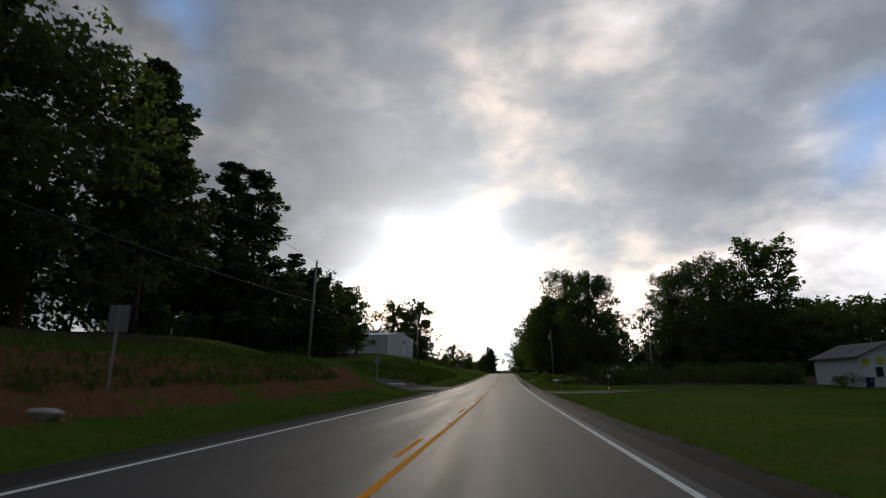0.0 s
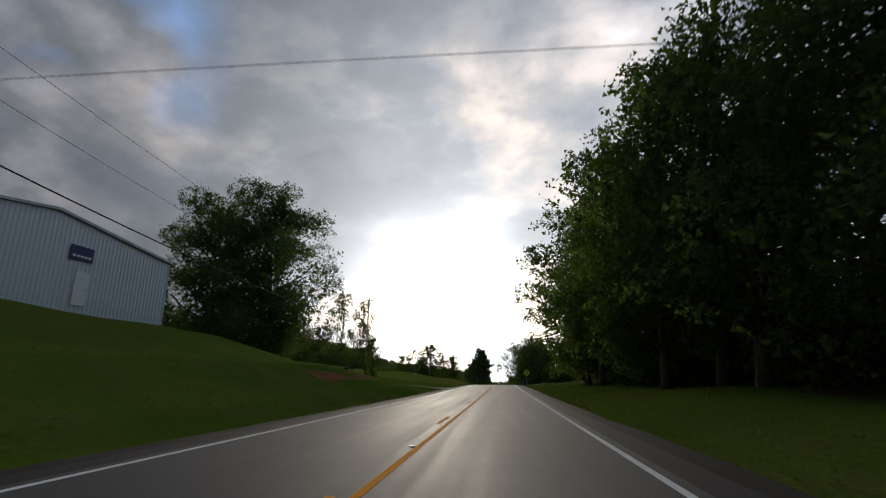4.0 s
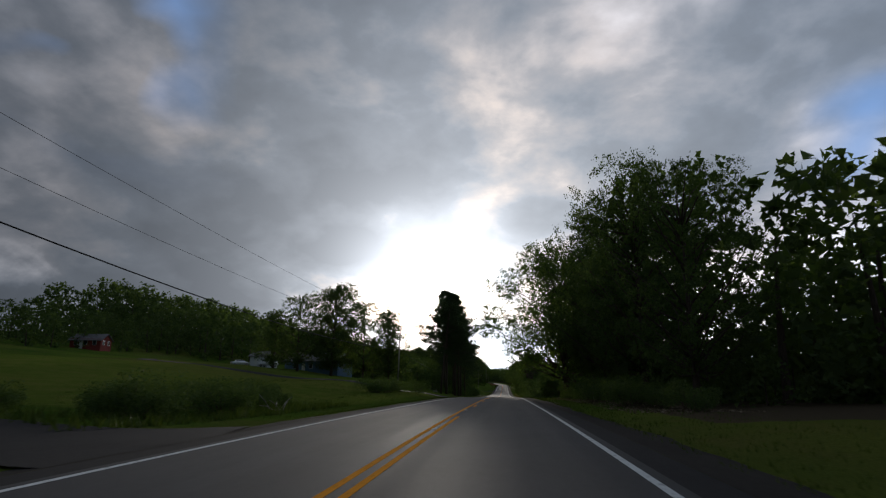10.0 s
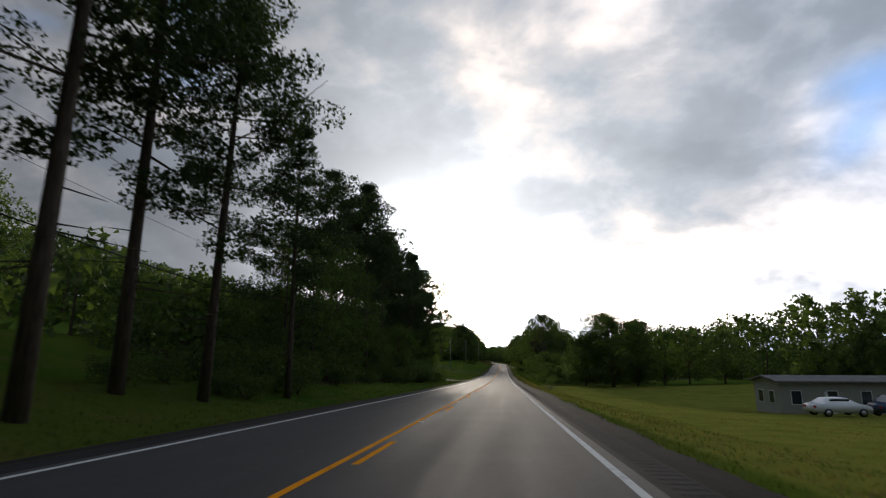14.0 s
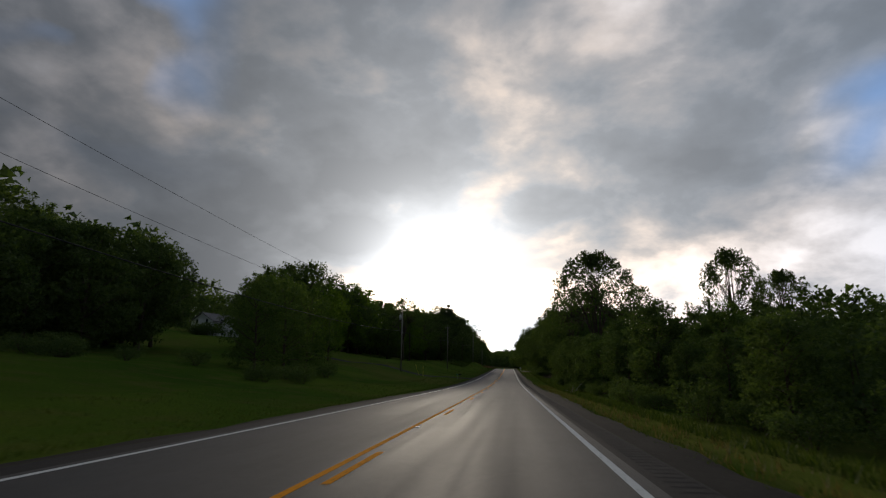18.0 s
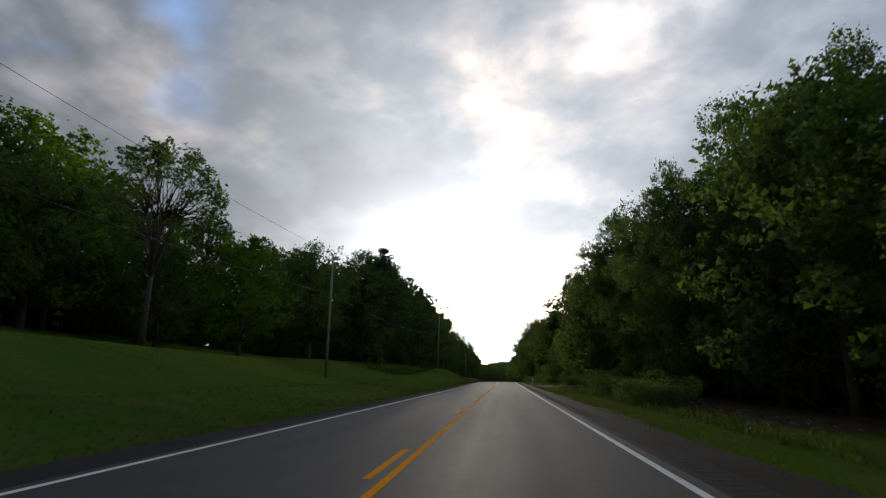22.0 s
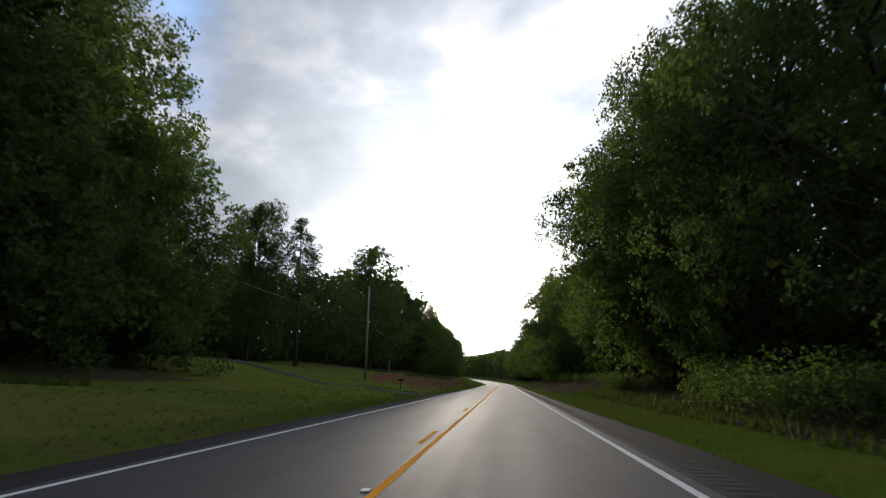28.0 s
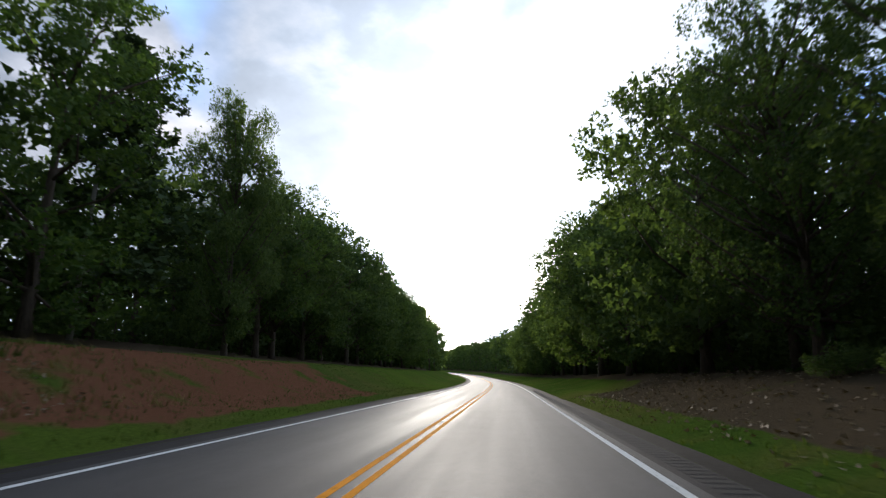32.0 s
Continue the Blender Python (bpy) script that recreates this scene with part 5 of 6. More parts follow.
def utility_pole(x, s, height, label="weathered wooden utility pole on the verge", arm=True, transformer=False, closure=False, stub=False, guard=None, lean=0.0):
    t = thing("utility_pole", label, "utility pole", "utility poles along the road", at=Matrix.Translation((x, s, ground_z(x, s))) @ pose(0, 0, 0, 0, lean, 0))
    part("pole_shaft", tube("pole_shaft", [(0, 0, -0.5), (0, 0, height * 0.5), (0, 0, height)], [0.15, 0.125, 0.095], pole_wood, 12), t)
    if arm:
        part("crossarm", box("crossarm", pole_wood, -0.7, 0.7, -0.06, 0.06, height - 0.5, height - 0.38, 0.01), t)
        for i in (-0.62, 0.62):
            part("insulator", tube("insulator", [(i, 0, height - 0.38), (i, 0, height - 0.30), (i, 0, height - 0.2)], [0.03, 0.06, 0.035], grey_metal, 8), t)
    part("top_insulator", tube("top_insulator", [(0, 0, height), (0, 0, height + 0.1), (0, 0, height + 0.22)], [0.03, 0.065, 0.035], grey_metal, 8), t)
    if transformer:
        can = part("transformer", tube("transformer", [(-0.38, 0, height - 1.9), (-0.38, 0, height - 1.85), (-0.38, 0, height - 1.1), (-0.38, 0, height - 1.02)], [0.16, 0.22, 0.22, 0.12], grey_metal, 14), t, "grey transformer can")
        part("bushing", tube("bushing", [(-0.38, 0, height - 1.02), (-0.38, 0, height - 0.8)], [0.05, 0.03], white_enamel, 7), can)
        part("bracket", box("bracket", steel, -0.2, -0.08, -0.05, 0.05, height - 1.6, height - 1.4), t)
    if stub:
        part("riser_pipe", tube("riser_pipe", [(0.2, 0.05, -0.2), (0.2, 0.05, height * 0.62)], [0.06, 0.06], dark_metal, 8), t, "black riser pipe")
    if closure:
        part("splice_box", tube("splice_box", [(0.0, -1.1, height * 0.62), (0.0, -1.0, height * 0.62), (0, -0.45, height * 0.615), (0, -0.35, height * 0.615)], [0.03, 0.1, 0.1, 0.03], dark_metal, 8), t, "black cable splice box")
    part("cable_clamp", box("cable_clamp", steel, -0.05, 0.2, -0.07, 0.07, height * 0.61, height * 0.63), t)
    part("ground_wire", tube("ground_wire", [(-0.16, 0, 0), (-0.13, 0, height * 0.9)], [0.008, 0.008], wire_mat, 4), t)
    if guard:
        gx, gs = guard
        g = thing("guy_wire", "guy wire with a yellow plastic guard", "guy wire", at=Matrix.Translation((gx, gs, ground_z(gx, gs))))
        top = Vector((x - gx, s - gs, ground_z(x, s) + height * 0.8 - ground_z(gx, gs)))
        part("strand", tube("strand", [(0, 0, 0), top], [0.006, 0.006], wire_mat, 4), g)
        part("guard", tube("guard", [top * 0.02, top * (2.2 / top.length)], [0.024, 0.024], yellow_tube, 8), g)
    return t


# across, along, height of the top over the road
POLES = [(-17.4, 50.3, 12.5), (-17.0, 113.3, 13.5), (-17.5, 180, 12.4), (-17.5, 246.5, 12.7), (-17.4, 362, 12.5), (-17, 456, 12.0), (-17.9, 576, 12.8), (-16, 634.8, 13.4),
         (-12.8, 698.5, 14.0), (-17.6, 751, 12.8), (-14.4, 803.3, 12.0), (-19.6, 872, 12.5), (-20, 940, 12)]
for i, (x, s, top) in enumerate(POLES):
    xx = x + road_x(s)
    utility_pole(xx, s, road_z(s) + top - ground_z(xx, s), arm=i in (1, 2, 3, 7), transformer=i in (1, 6), closure=i in (1, 3), stub=i == 1,
                 guard={3: (-20.5, 244.5), 6: (-14.6, 577)}.get(i), lean={0: 1.5, 1: -1.2, 3: -0.6, 4: 1.5, 8: 1.2}.get(i, 0.4),
                 label="weathered utility pole with a grey transformer" if i in (1, 6) else "weathered wooden utility pole on the verge")
utility_pole(11.5, 116, 9.6, "leaning utility pole with a small transformer by the wood", arm=False, transformer=True, lean=-1.5, guard=(13.8, 113.5))
utility_pole(25.5, 92.5, 6.5, "bare leaning pole at the wood's edge", arm=False)
utility_pole(22.0, 262, 10.4, "wooden utility pole beside the evergreens", arm=False)
utility_pole(24.0, 372, 10, "wooden utility pole by the drive", arm=False)
utility_pole(-60, 300, 8, "pale light pole on the far lawn", arm=False)


def pole_top(i, drop=0.0):
    x, s, top = POLES[i]
    return Vector((x + road_x(s), s, road_z(s) + top - drop))


def wire(a, b, sag, radius, label):
    pts = []
    for i in range(25):
        k = i / 24
        p = a.lerp(b, k)
        p.z -= sag * 4 * k * (1 - k)
        pts.append(p)
    me = tube("overhead_wire", pts, [radius] * len(pts), wire_mat, 5)
    tagged(new("overhead_wire", me), label, "wire", "overhead wires")


for i in range(len(POLES) - 1):
    span = POLES[i + 1][1] - POLES[i][1]
    wire(pole_top(i, -0.2), pole_top(i + 1, -0.2), span * 0.010, 0.011, "thin power wire between two poles")
    wire(pole_top(i, 1.7), pole_top(i + 1, 1.7), span * 0.012, 0.011, "thin neutral wire between two poles")
    wire(pole_top(i, 4.0 if i != 3 else 2.2), pole_top(i + 1, 4.0 if i != 2 else 2.2), span * (0.022 if i == 3 else 0.015), 0.036, "thick black telephone cable between two poles")
for drop, r, sg in ((-0.2, 0.011, 0.5), (1.7, 0.011, 0.6), (4.0, 0.036, 1.0)):
    wire(pole_top(0, drop), Vector((-17, -20, road_z(-20) + 13 - drop)), sg, r, "overhead wire running along the bank")


def across(i, drop, x, s, h, sag, r=0.012):
    wire(pole_top(i, drop), Vector((x, s, ground_z(x, s) + h)), sag, r, "wire crossing over the road")


across(1, 0.2, 11.5, 116, 9.4, 0.35)
across(1, 1.7, 11.5, 116, 8.6, 0.4)
wire(Vector((-17.5, 116.2, road_z(116) + 8.3)), Vector((11.5, 116, road_z(116) + 8.0)), -0.05, 0.010, "wire crossing over the road")
across(3, 2.7, 22, 262, 8.3, 0.25, 0.02)
across(3, 2.9, 22, 262, 7.9, 0.25)
across(4, 2.9, 24, 372, 10.3, 0.15)
across(4, 4.3, 24, 372, 8.8, 0.15, 0.026)
across(4, 4.6, 24, 372, 8.5, 0.15, 0.026)
across(7, 0.3, 20, 640, 10.5, 0.5)

# ---- signs, letterboxes and bins ----


def disc(name, mat, r, thick, sides, turn=0.0):
    """A flat plate with that many sides, upright, facing back along the road."""
    bm = bmesh.new()
    bmesh.ops.create_cone(bm, cap_ends=True, segments=sides, radius1=r, radius2=r, depth=thick, matrix=Matrix.Rotation(radians(90), 4, "X") @ Matrix.Rotation(radians(turn), 4, "Z"))
    bmesh.ops.bevel(bm, geom=[e for e in bm.edges], offset=thick * 0.3, segments=1, affect="EDGES")
    return from_bm(name, bm, mat)


def stop_sign(x, s, turn):
    t = thing("stop_sign", "octagonal stop sign seen from its grey back", "road sign", at=Matrix.Translation((x, s, ground_z(x, s))) @ pose(0, 0, 0, 0, 0, turn))
    part("post", box("post", steel, -0.035, 0.035, 0.0, 0.03, -0.3, 2.75, 0.006), t)
    p = part("plate", disc("plate", sign_back, 0.42, 0.012, 8, 22.5), t, "bare metal back of the plate", Matrix.Translation((0, 0.04, 2.3)))
    part("face", disc("face", red_paint, 0.41, 0.006, 8, 22.5), p, "red front", Matrix.Translation((0, 0.012, 0)))


stop_sign(-11.0, 52.3, 8)


def sign_back_on_post(x, s, w_, h_, top):
    t = thing("road_sign", "rectangular road sign seen from behind", "road sign", at=Matrix.Translation((x, s, ground_z(x, s))) @ pose(0, 0, 0, 0, 0, 3))
    part("post", box("post", steel, -0.03, 0.03, 0, 0.03, -0.3, top, 0.006), t)
    part("plate", box("plate", sign_back, -w_ / 2, w_ / 2, 0.034, 0.044, top - h_, top, 0.003), t, "grey metal back of the plate")


sign_back_on_post(-9.0, 13.5, 0.6, 0.75, 2.3)
sign_back_on_post(-7.6, 103.5, 0.6, 0.75, 2.4)


def text_free_plate(name, mat, x0, x1, z0, z1, y, thick=0.004):
    return box(name, mat, x0, x1, y, y + thick, z0, z1)


def bus_sign(x, s):
    z0 = ground_z(x, s)
    top = road_z(s) + 2.25
    t = thing("warning_sign", "yellow-green diamond warning sign with a black school bus", "road sign", at=Matrix.Translation((x, s, z0)))
    zc = top - z0
    part("post", box("post", steel, -0.03, 0.03, 0.012, 0.045, -0.3, zc + 0.5, 0.006), t)
    p = part("plate", disc("plate", yellow_sheet, 0.645, 0.01, 4, 0), t, "", Matrix.Translation((0, 0, zc)))

    def bar(nm, x0, x1, z1, z2, mat=black_paint):
        part(nm, text_free_plate(nm, mat, x0, x1, z1, z2, -0.011), p)

    for i in range(4):
        m = part("border", box("border", black_paint, -0.42, 0.42, -0.0085, -0.0055, 0.405, 0.42), p)
        m.matrix_basis = Matrix.Rotation(radians(45 + 90 * i), 4, "Y")
    bar("arrow_shaft", -0.055, 0.055, 0.24, 0.38)
    v = [(-0.15, -0.009, 0.38), (0.15, -0.009, 0.38), (0, -0.009, 0.52), (-0.15, -0.006, 0.38), (0.15, -0.006, 0.38), (0, -0.006, 0.52)]
    part("arrow_head", mesh_from("arrow_head", v, [(0, 1, 2), (5, 4, 3), (0, 3, 4, 1), (1, 4, 5, 2), (2, 5, 3, 0)], black_paint), p)
    part("bus_body", box("bus_body", black_paint, -0.165, 0.165, -0.009, -0.005, -0.17, 0.17, 0.0), p)
    part("bus_roof", box("bus_roof", black_paint, -0.12, 0.12, -0.009, -0.005, 0.17, 0.20), p)
    bar("windscreen", -0.12, 0.12, 0.02, 0.11, yellow_sheet)
    bar("headboard", -0.10, 0.10, 0.135, 0.15, yellow_sheet)
    for i in (-0.11, 0.05):
        bar("headlamp", i, i + 0.06, -0.09, -0.05, yellow_sheet)
    bar("bumper", -0.19, 0.19, -0.20, -0.175)
    for i in (-0.15, 0.09):
        bar("wheel", i, i + 0.06, -0.25, -0.2)
    part("stop_arm", disc("stop_arm", red_paint, 0.065, 0.004, 8, 22.5), p, "", Matrix.Translation((-0.28, -0.009, 0.0)))
    for i in (0.24, 0.29):
        bar("flash_mark", i, i + 0.02, -0.06, 0.06)
        bar("flash_mark", -i - 0.13, -i - 0.11, -0.06, 0.06)


bus_sign(5.9, 206)


def letterbox(x, s, turn, label, body, post_mat, h=1.05, address=False, scroll=False, flag=True):
    """A round-topped letterbox on a post; it faces the road."""
    t = thing("mailbox", label, "mailbox", "roadside mailboxes", at=Matrix.Translation((x, s, ground_z(x, s))) @ pose(0, 0, 0, 0, 0, turn))
    if not scroll:
        part("post", box("post", post_mat, -0.05, 0.05, -0.05, 0.05, -0.3, h, 0.008), t)
    prof = [(-0.085, 0), (0.085, 0), (0.085, 0.12)] + [(0.085 * math.cos(a), 0.12 + 0.085 * math.sin(a)) for a in (0.5, 1.05, 1.57, 2.09, 2.64)] + [(-0.085, 0.12)]
    verts = [(-0.28, px, h + pz) for px, pz in prof] + [(0.22, px, h + pz) for px, pz in prof]
    n = len(prof)
    faces = [tuple(range(n))[::-1], tuple(range(n, 2 * n))] + [(i, (i + 1) % n, n + (i + 1) % n, n + i) for i in range(n)]
    b = part("box_body", mesh_from("box_body", verts, faces, body), t)
    part("door", box("door", body, -0.292, -0.282, -0.08, 0.08, h + 0.005, h + 0.19, 0.004), b)
    if flag:
        part("flag", box("flag", red_paint, -0.05, 0.06, -0.10, -0.09, h + 0.12, h + 0.16), b, "red flag")
    part("bracket", box("bracket", post_mat, -0.2, 0.18, -0.06, 0.06, h - 0.03, h - 0.004), t)
    if address:
        g = part("address_plate", box("address_plate", green_sign, 0.24, 0.62, -0.012, -0.004, h + 0.02, h + 0.16, 0.002), t, "green address plate with pale bars")
        for i in range(4):
            part("number_bar", box("number_bar", white_enamel, 0.29 + i * 0.08, 0.33 + i * 0.08, -0.017, -0.0125, h + 0.05, h + 0.13), g)
        part("plate_post", box("plate_post", steel, 0.42, 0.45, -0.003, 0.02, -0.2, h + 0.16), t)
    if scroll:
        part("post_cap", box("post_cap", post_mat, 0.20, 0.34, -0.07, 0.07, h + 0.24, h + 0.29, 0.01), t)
        part("upright", box("upright", post_mat, 0.22, 0.32, -0.05, 0.05, -0.3, h + 0.24, 0.008), t)
        part("arm", box("arm", post_mat, -0.30, 0.62, -0.045, 0.045, h - 0.10, h - 0.01, 0.01), t, "white cross arm")
        for k in (-1, 1):
            v = [(0.27 + k * 0.05, -0.03, h - 0.26), (0.27 + k * 0.05, -0.03, h - 0.10), (0.27 + k * 0.30, -0.03, h - 0.10),
                 (0.27 + k * 0.05, 0.03, h - 0.26), (0.27 + k * 0.05, 0.03, h - 0.10), (0.27 + k * 0.30, 0.03, h - 0.10)]
            part("brace", mesh_from("brace", v, [(0, 1, 2), (5, 4, 3), (0, 3, 4, 1), (1, 4, 5, 2), (2, 5, 3, 0)], post_mat), t)
        part("base_sleeve", box("base_sleeve", post_mat, 0.19, 0.35, -0.08, 0.08, -0.1, 0.34, 0.01), t)
        f = part("small_flag", box("small_flag", red_paint, 0.36, 0.46, -0.06, -0.055, h + 0.0, h + 0.22), t, "small striped flag")
        for i in range(3):
            part("flag_stripe", box("flag_stripe", white_enamel, 0.375 + i * 0.03, 0.388 + i * 0.03, -0.065, -0.0605, h, h + 0.22), f)
    return t


letterbox(6.4, 53.2, 5, "white letterbox on a timber post with a green plate", white_enamel, wood_post, 0.95, True)
letterbox(6.0, 109.8, 4, "grey letterbox on a thin post", grey_metal, wood_post, 0.6)
letterbox(5.9, 231.5, 5, "black letterbox on a dark post beside the lawn", black_plastic, wood_post, 0.95)
letterbox(-7.6, 264.6, 180, "dark letterbox on a post beside the drive", black_plastic, wood_post, 1.0)
letterbox(-7.9, 266.6, 180, "second dark letterbox on a post beside the drive", black_plastic, wood_post, 0.9, flag=False)
letterbox(-8.4, 465.3, 180, "large black letterbox by the drive", black_plastic, wood_post, 1.0)
letterbox(-6.6, 572.6, 180, "dark letterbox with a green address plate", black_plastic, wood_post, 0.85, True)
letterbox(5.75, 673.6, 3, "black letterbox on a white moulded cross post", black_plastic, white_enamel, 0.95, scroll=True, flag=False)
letterbox(-8.3, 793.2, 180, "dark letterbox on a post in the grass", black_plastic, wood_post, 0.95)
letterbox(-14.4, 162.5, 180, "dark letterbox at the end of a gravel drive", black_plastic, wood_post, 0.95)
letterbox(-15.3, 163.4, 180, "dark letterbox at the end of a gravel drive", black_plastic, wood_post, 0.9)


def bin_(x, s, turn, label, name="trash_bin"):
    t = thing(name, label, "trash bin", at=Matrix.Translation((x, s, ground_z(x, s) + 0.01)) @ pose(0, 0, 0, 0, 0, turn))
    bm = bmesh.new()
    bmesh.ops.create_cube(bm, size=1, matrix=Matrix.Translation((0, 0, 0.56)) @ Matrix.Diagonal((0.62, 0.70, 0.94, 1)))
    for v in bm.verts:
        if v.co.z < 0.5:
            v.co.x *= 0.78
            v.co.y *= 0.76
    bmesh.ops.bevel(bm, geom=bm.edges[:], offset=0.04, segments=2, affect="EDGES")
    part("bin_body", from_bm("bin_body", bm, blue_plastic), t)
    bm = bmesh.new()
    bmesh.ops.create_cube(bm, size=1, matrix=Matrix.Translation((0, 0, 1.07)) @ Matrix.Diagonal((0.70, 0.80, 0.07, 1)))
    bmesh.ops.bevel(bm, geom=bm.edges[:], offset=0.025, segments=2, affect="EDGES")
    part("lid", from_bm("lid", bm, blue_plastic), t)
    part("handle", tube("handle", [(-0.25, 0.42, 0.98), (0.25, 0.42, 0.98)], [0.018, 0.018], dark_metal, 8), t)
    for i in (-0.29, 0.22):
        part("wheel", tube("wheel", [(i, 0.28, 0.12), (i + 0.07, 0.28, 0.12)], [0.12, 0.12], dark_metal, 14), t)
    for i in range(4):
        part("emblem_bar", box("emblem_bar", white_enamel, -0.15 + i * 0.08, -0.10 + i * 0.08, -0.352, -0.346, 0.70, 0.78), t, "pale lettering bar")


bin_(6.1, 223.6, 6, "dark blue wheeled trash bin at the roadside")
bin_(41.2, 64.6, 0, "dark wheeled trash bin beside the pale shed")
plant("shrub", 39.4, 66, 1.9, "shrubs by the shed", 1)
bin_(-18.5, 166, 0, "dark blue wheeled trash bin on a drive")


def marker_post(x, s, h, mat, label):
    t = thing("marker_post", label, "post", "marker posts", at=Matrix.Translation((x, s, ground_z(x, s))))
    part("stake", box("stake", mat, -0.03, 0.03, -0.012, 0.012, -0.2, h, 0.004), t)
    part("reflector", box("reflector", white_enamel, -0.025, 0.025, -0.018, -0.0125, h - 0.16, h - 0.06), t)


for x, s in ((16.8, 72.5), (20.1, 73.4), (22.9, 73.2), (26.1, 74), (29.2, 75.5), (32.5, 77)):
    marker_post(x, s, 1.0, wood_post, "thin stake with a pale reflector in the grass")
marker_post(19.5, 262, 1.6, red_paint, "tall thin stake with a red base on the lawn")
marker_post(-13.6, 575.4, 2.0, yellow_tube, "yellow stake beside the pole")
marker_post(-20, 238, 1.9, white_enamel, "pale leaning stake on the bank")
marker_post(-13.5, 812, 1.5, white_enamel, "pale leaning stake among the weeds")
marker_post(-10, 712, 1.0, yellow_tube, "small utility stake in the grass")


def bird_box(x, s):
    t = thing("bird_box", "pale blue bird box on a brown post", "bird box", at=Matrix.Translation((x, s, ground_z(x, s))) @ pose(0, 0, 0, 0, 0, 12))
    part("post", box("post", wood_post, -0.06, 0.06, -0.06, 0.06, -0.3, 1.3, 0.008), t)
    part("box_body", box("box_body", white_enamel, -0.11, 0.11, -0.12, 0.12, 1.304, 1.56, 0.006), t)
    part("roof", box("roof", sign_back, -0.17, 0.17, -0.2, 0.16, 1.564, 1.6, 0.006), t)
    part("orange_sleeve", tube("orange_sleeve", [(0, 0, 0.02), (0, 0, 0.4)], [0.09, 0.09], yellow_tube, 10), t, "orange plastic sleeve")


bird_box(11.6, 54.8)
plant("shrub", 7.9, 92, 1.6, "weeds by the drive", 0, 0.7)
plant("shrub", 8.6, 89.5, 1.2, "weeds by the drive", 0, 0.8)


def stone(x, s, w_, h_, label):
    bm = bmesh.new()
    bmesh.ops.create_icosphere(bm, subdivisions=3, radius=1)
    for v in bm.verts:
        n = noise.noise(v.co * 1.3 + Vector((x, s, 0)))
        v.co = Vector((v.co.x * w_, v.co.y * w_ * 0.7, v.co.z * h_)) * (1 + 0.3 * n)
    o = tagged(new("stone", from_bm("stone", bm, grey_stone, True)), label, "stone", "loose stones")
    o.location = (x, s, ground_z(x, s) + h_ * 0.25)


stone(-8.1, 10.6, 0.42, 0.14, "flat pale stone lying below the bank")
for i in range(26):
    s = dice.uniform(810, 856)
    stone(-dice.uniform(6.4, 9.5), s, dice.uniform(0.05, 0.2), dice.uniform(0.05, 0.12), "grey stone on the bare clay bank")
for i in range(8):
    stone(dice.uniform(6.2, 8), dice.uniform(826, 856), dice.uniform(0.06, 0.18), 0.08, "grey stone on the verge")


def dead_branch(x, s, n, size, label):
    rng = random.Random(int(s))
    verts, faces = [], []
    for i in range(n):
        a = rng.uniform(0, 6.28)
        p = Vector((rng.uniform(-0.4, 0.4) * size, rng.uniform(-0.4, 0.4) * size, 0.03))
        q = p + Vector((math.cos(a), math.sin(a), rng.uniform(0.1, 0.9))) * size * rng.uniform(0.5, 1)
        v, f = tube_data([p, p.lerp(q, 0.5) + Vector((0, 0, 0.08)), q], [0.035, 0.025, 0.008], 5)
        o = len(verts)
        verts.extend(v)
        faces.extend([tuple(j + o for j in g) for g in f])
    o = tagged(new("dead_branches", mesh_from("dead_branches", verts, faces, pole_wood, True)), label, "branches")
    o.location = (x, s, ground_z(x, s))


dead_branch(-10.5, 362, 8, 1.2, "pale dead branches lying below the pines")
dead_branch(-9.5, 291, 6, 1.0, "pale fallen branches by the drive")
dead_branch(10.4, 357.6, 3, 1.5, "pale fallen branch on the grass by the drive")
dead_branch(9.0, 455, 10, 1.6, "dead branches piled at the field's edge")
paper = tagged(new("newspaper", box("newspaper", white_enamel, -0.2, 0.2, -0.05, 0.05, 0.0, 0.09, 0.035)), "rolled white newspaper lying in the grass", "newspaper")
paper.location = (7.2, 673.2, ground_z(7.2, 673.2) + 0.02)
plant("shrub", 10.6, 689, 3.2, "undergrowth at the wood's edge", 0)
dead_branch(8.6, 536, 5, 1.6, "dead branches at the wood's edge")

# ---- buildings ----
panel_white = plain("white ribbed steel", (0.60, 0.64, 0.68), 0.4, 0.45, 0.15, 0.06, 0.5, 8)
trim_grey = plain("pale grey trim", (0.45, 0.47, 0.50), 0.5, 0.4)
dark_brick = plain("dark red brick", (0.10, 0.030, 0.024), 0.9, 0.2, 0, 0.25, 1.2)
siding_blue = plain("weathered blue siding", (0.10, 0.17, 0.26), 0.7, 0.3, 0, 0.15, 0.8)
barn_red = plain("faded red boards", (0.22, 0.045, 0.035), 0.8, 0.2, 0, 0.25, 1.0)
siding_tan = plain("pale tan siding", (0.34, 0.34, 0.30), 0.7, 0.3, 0, 0.12, 0.6)


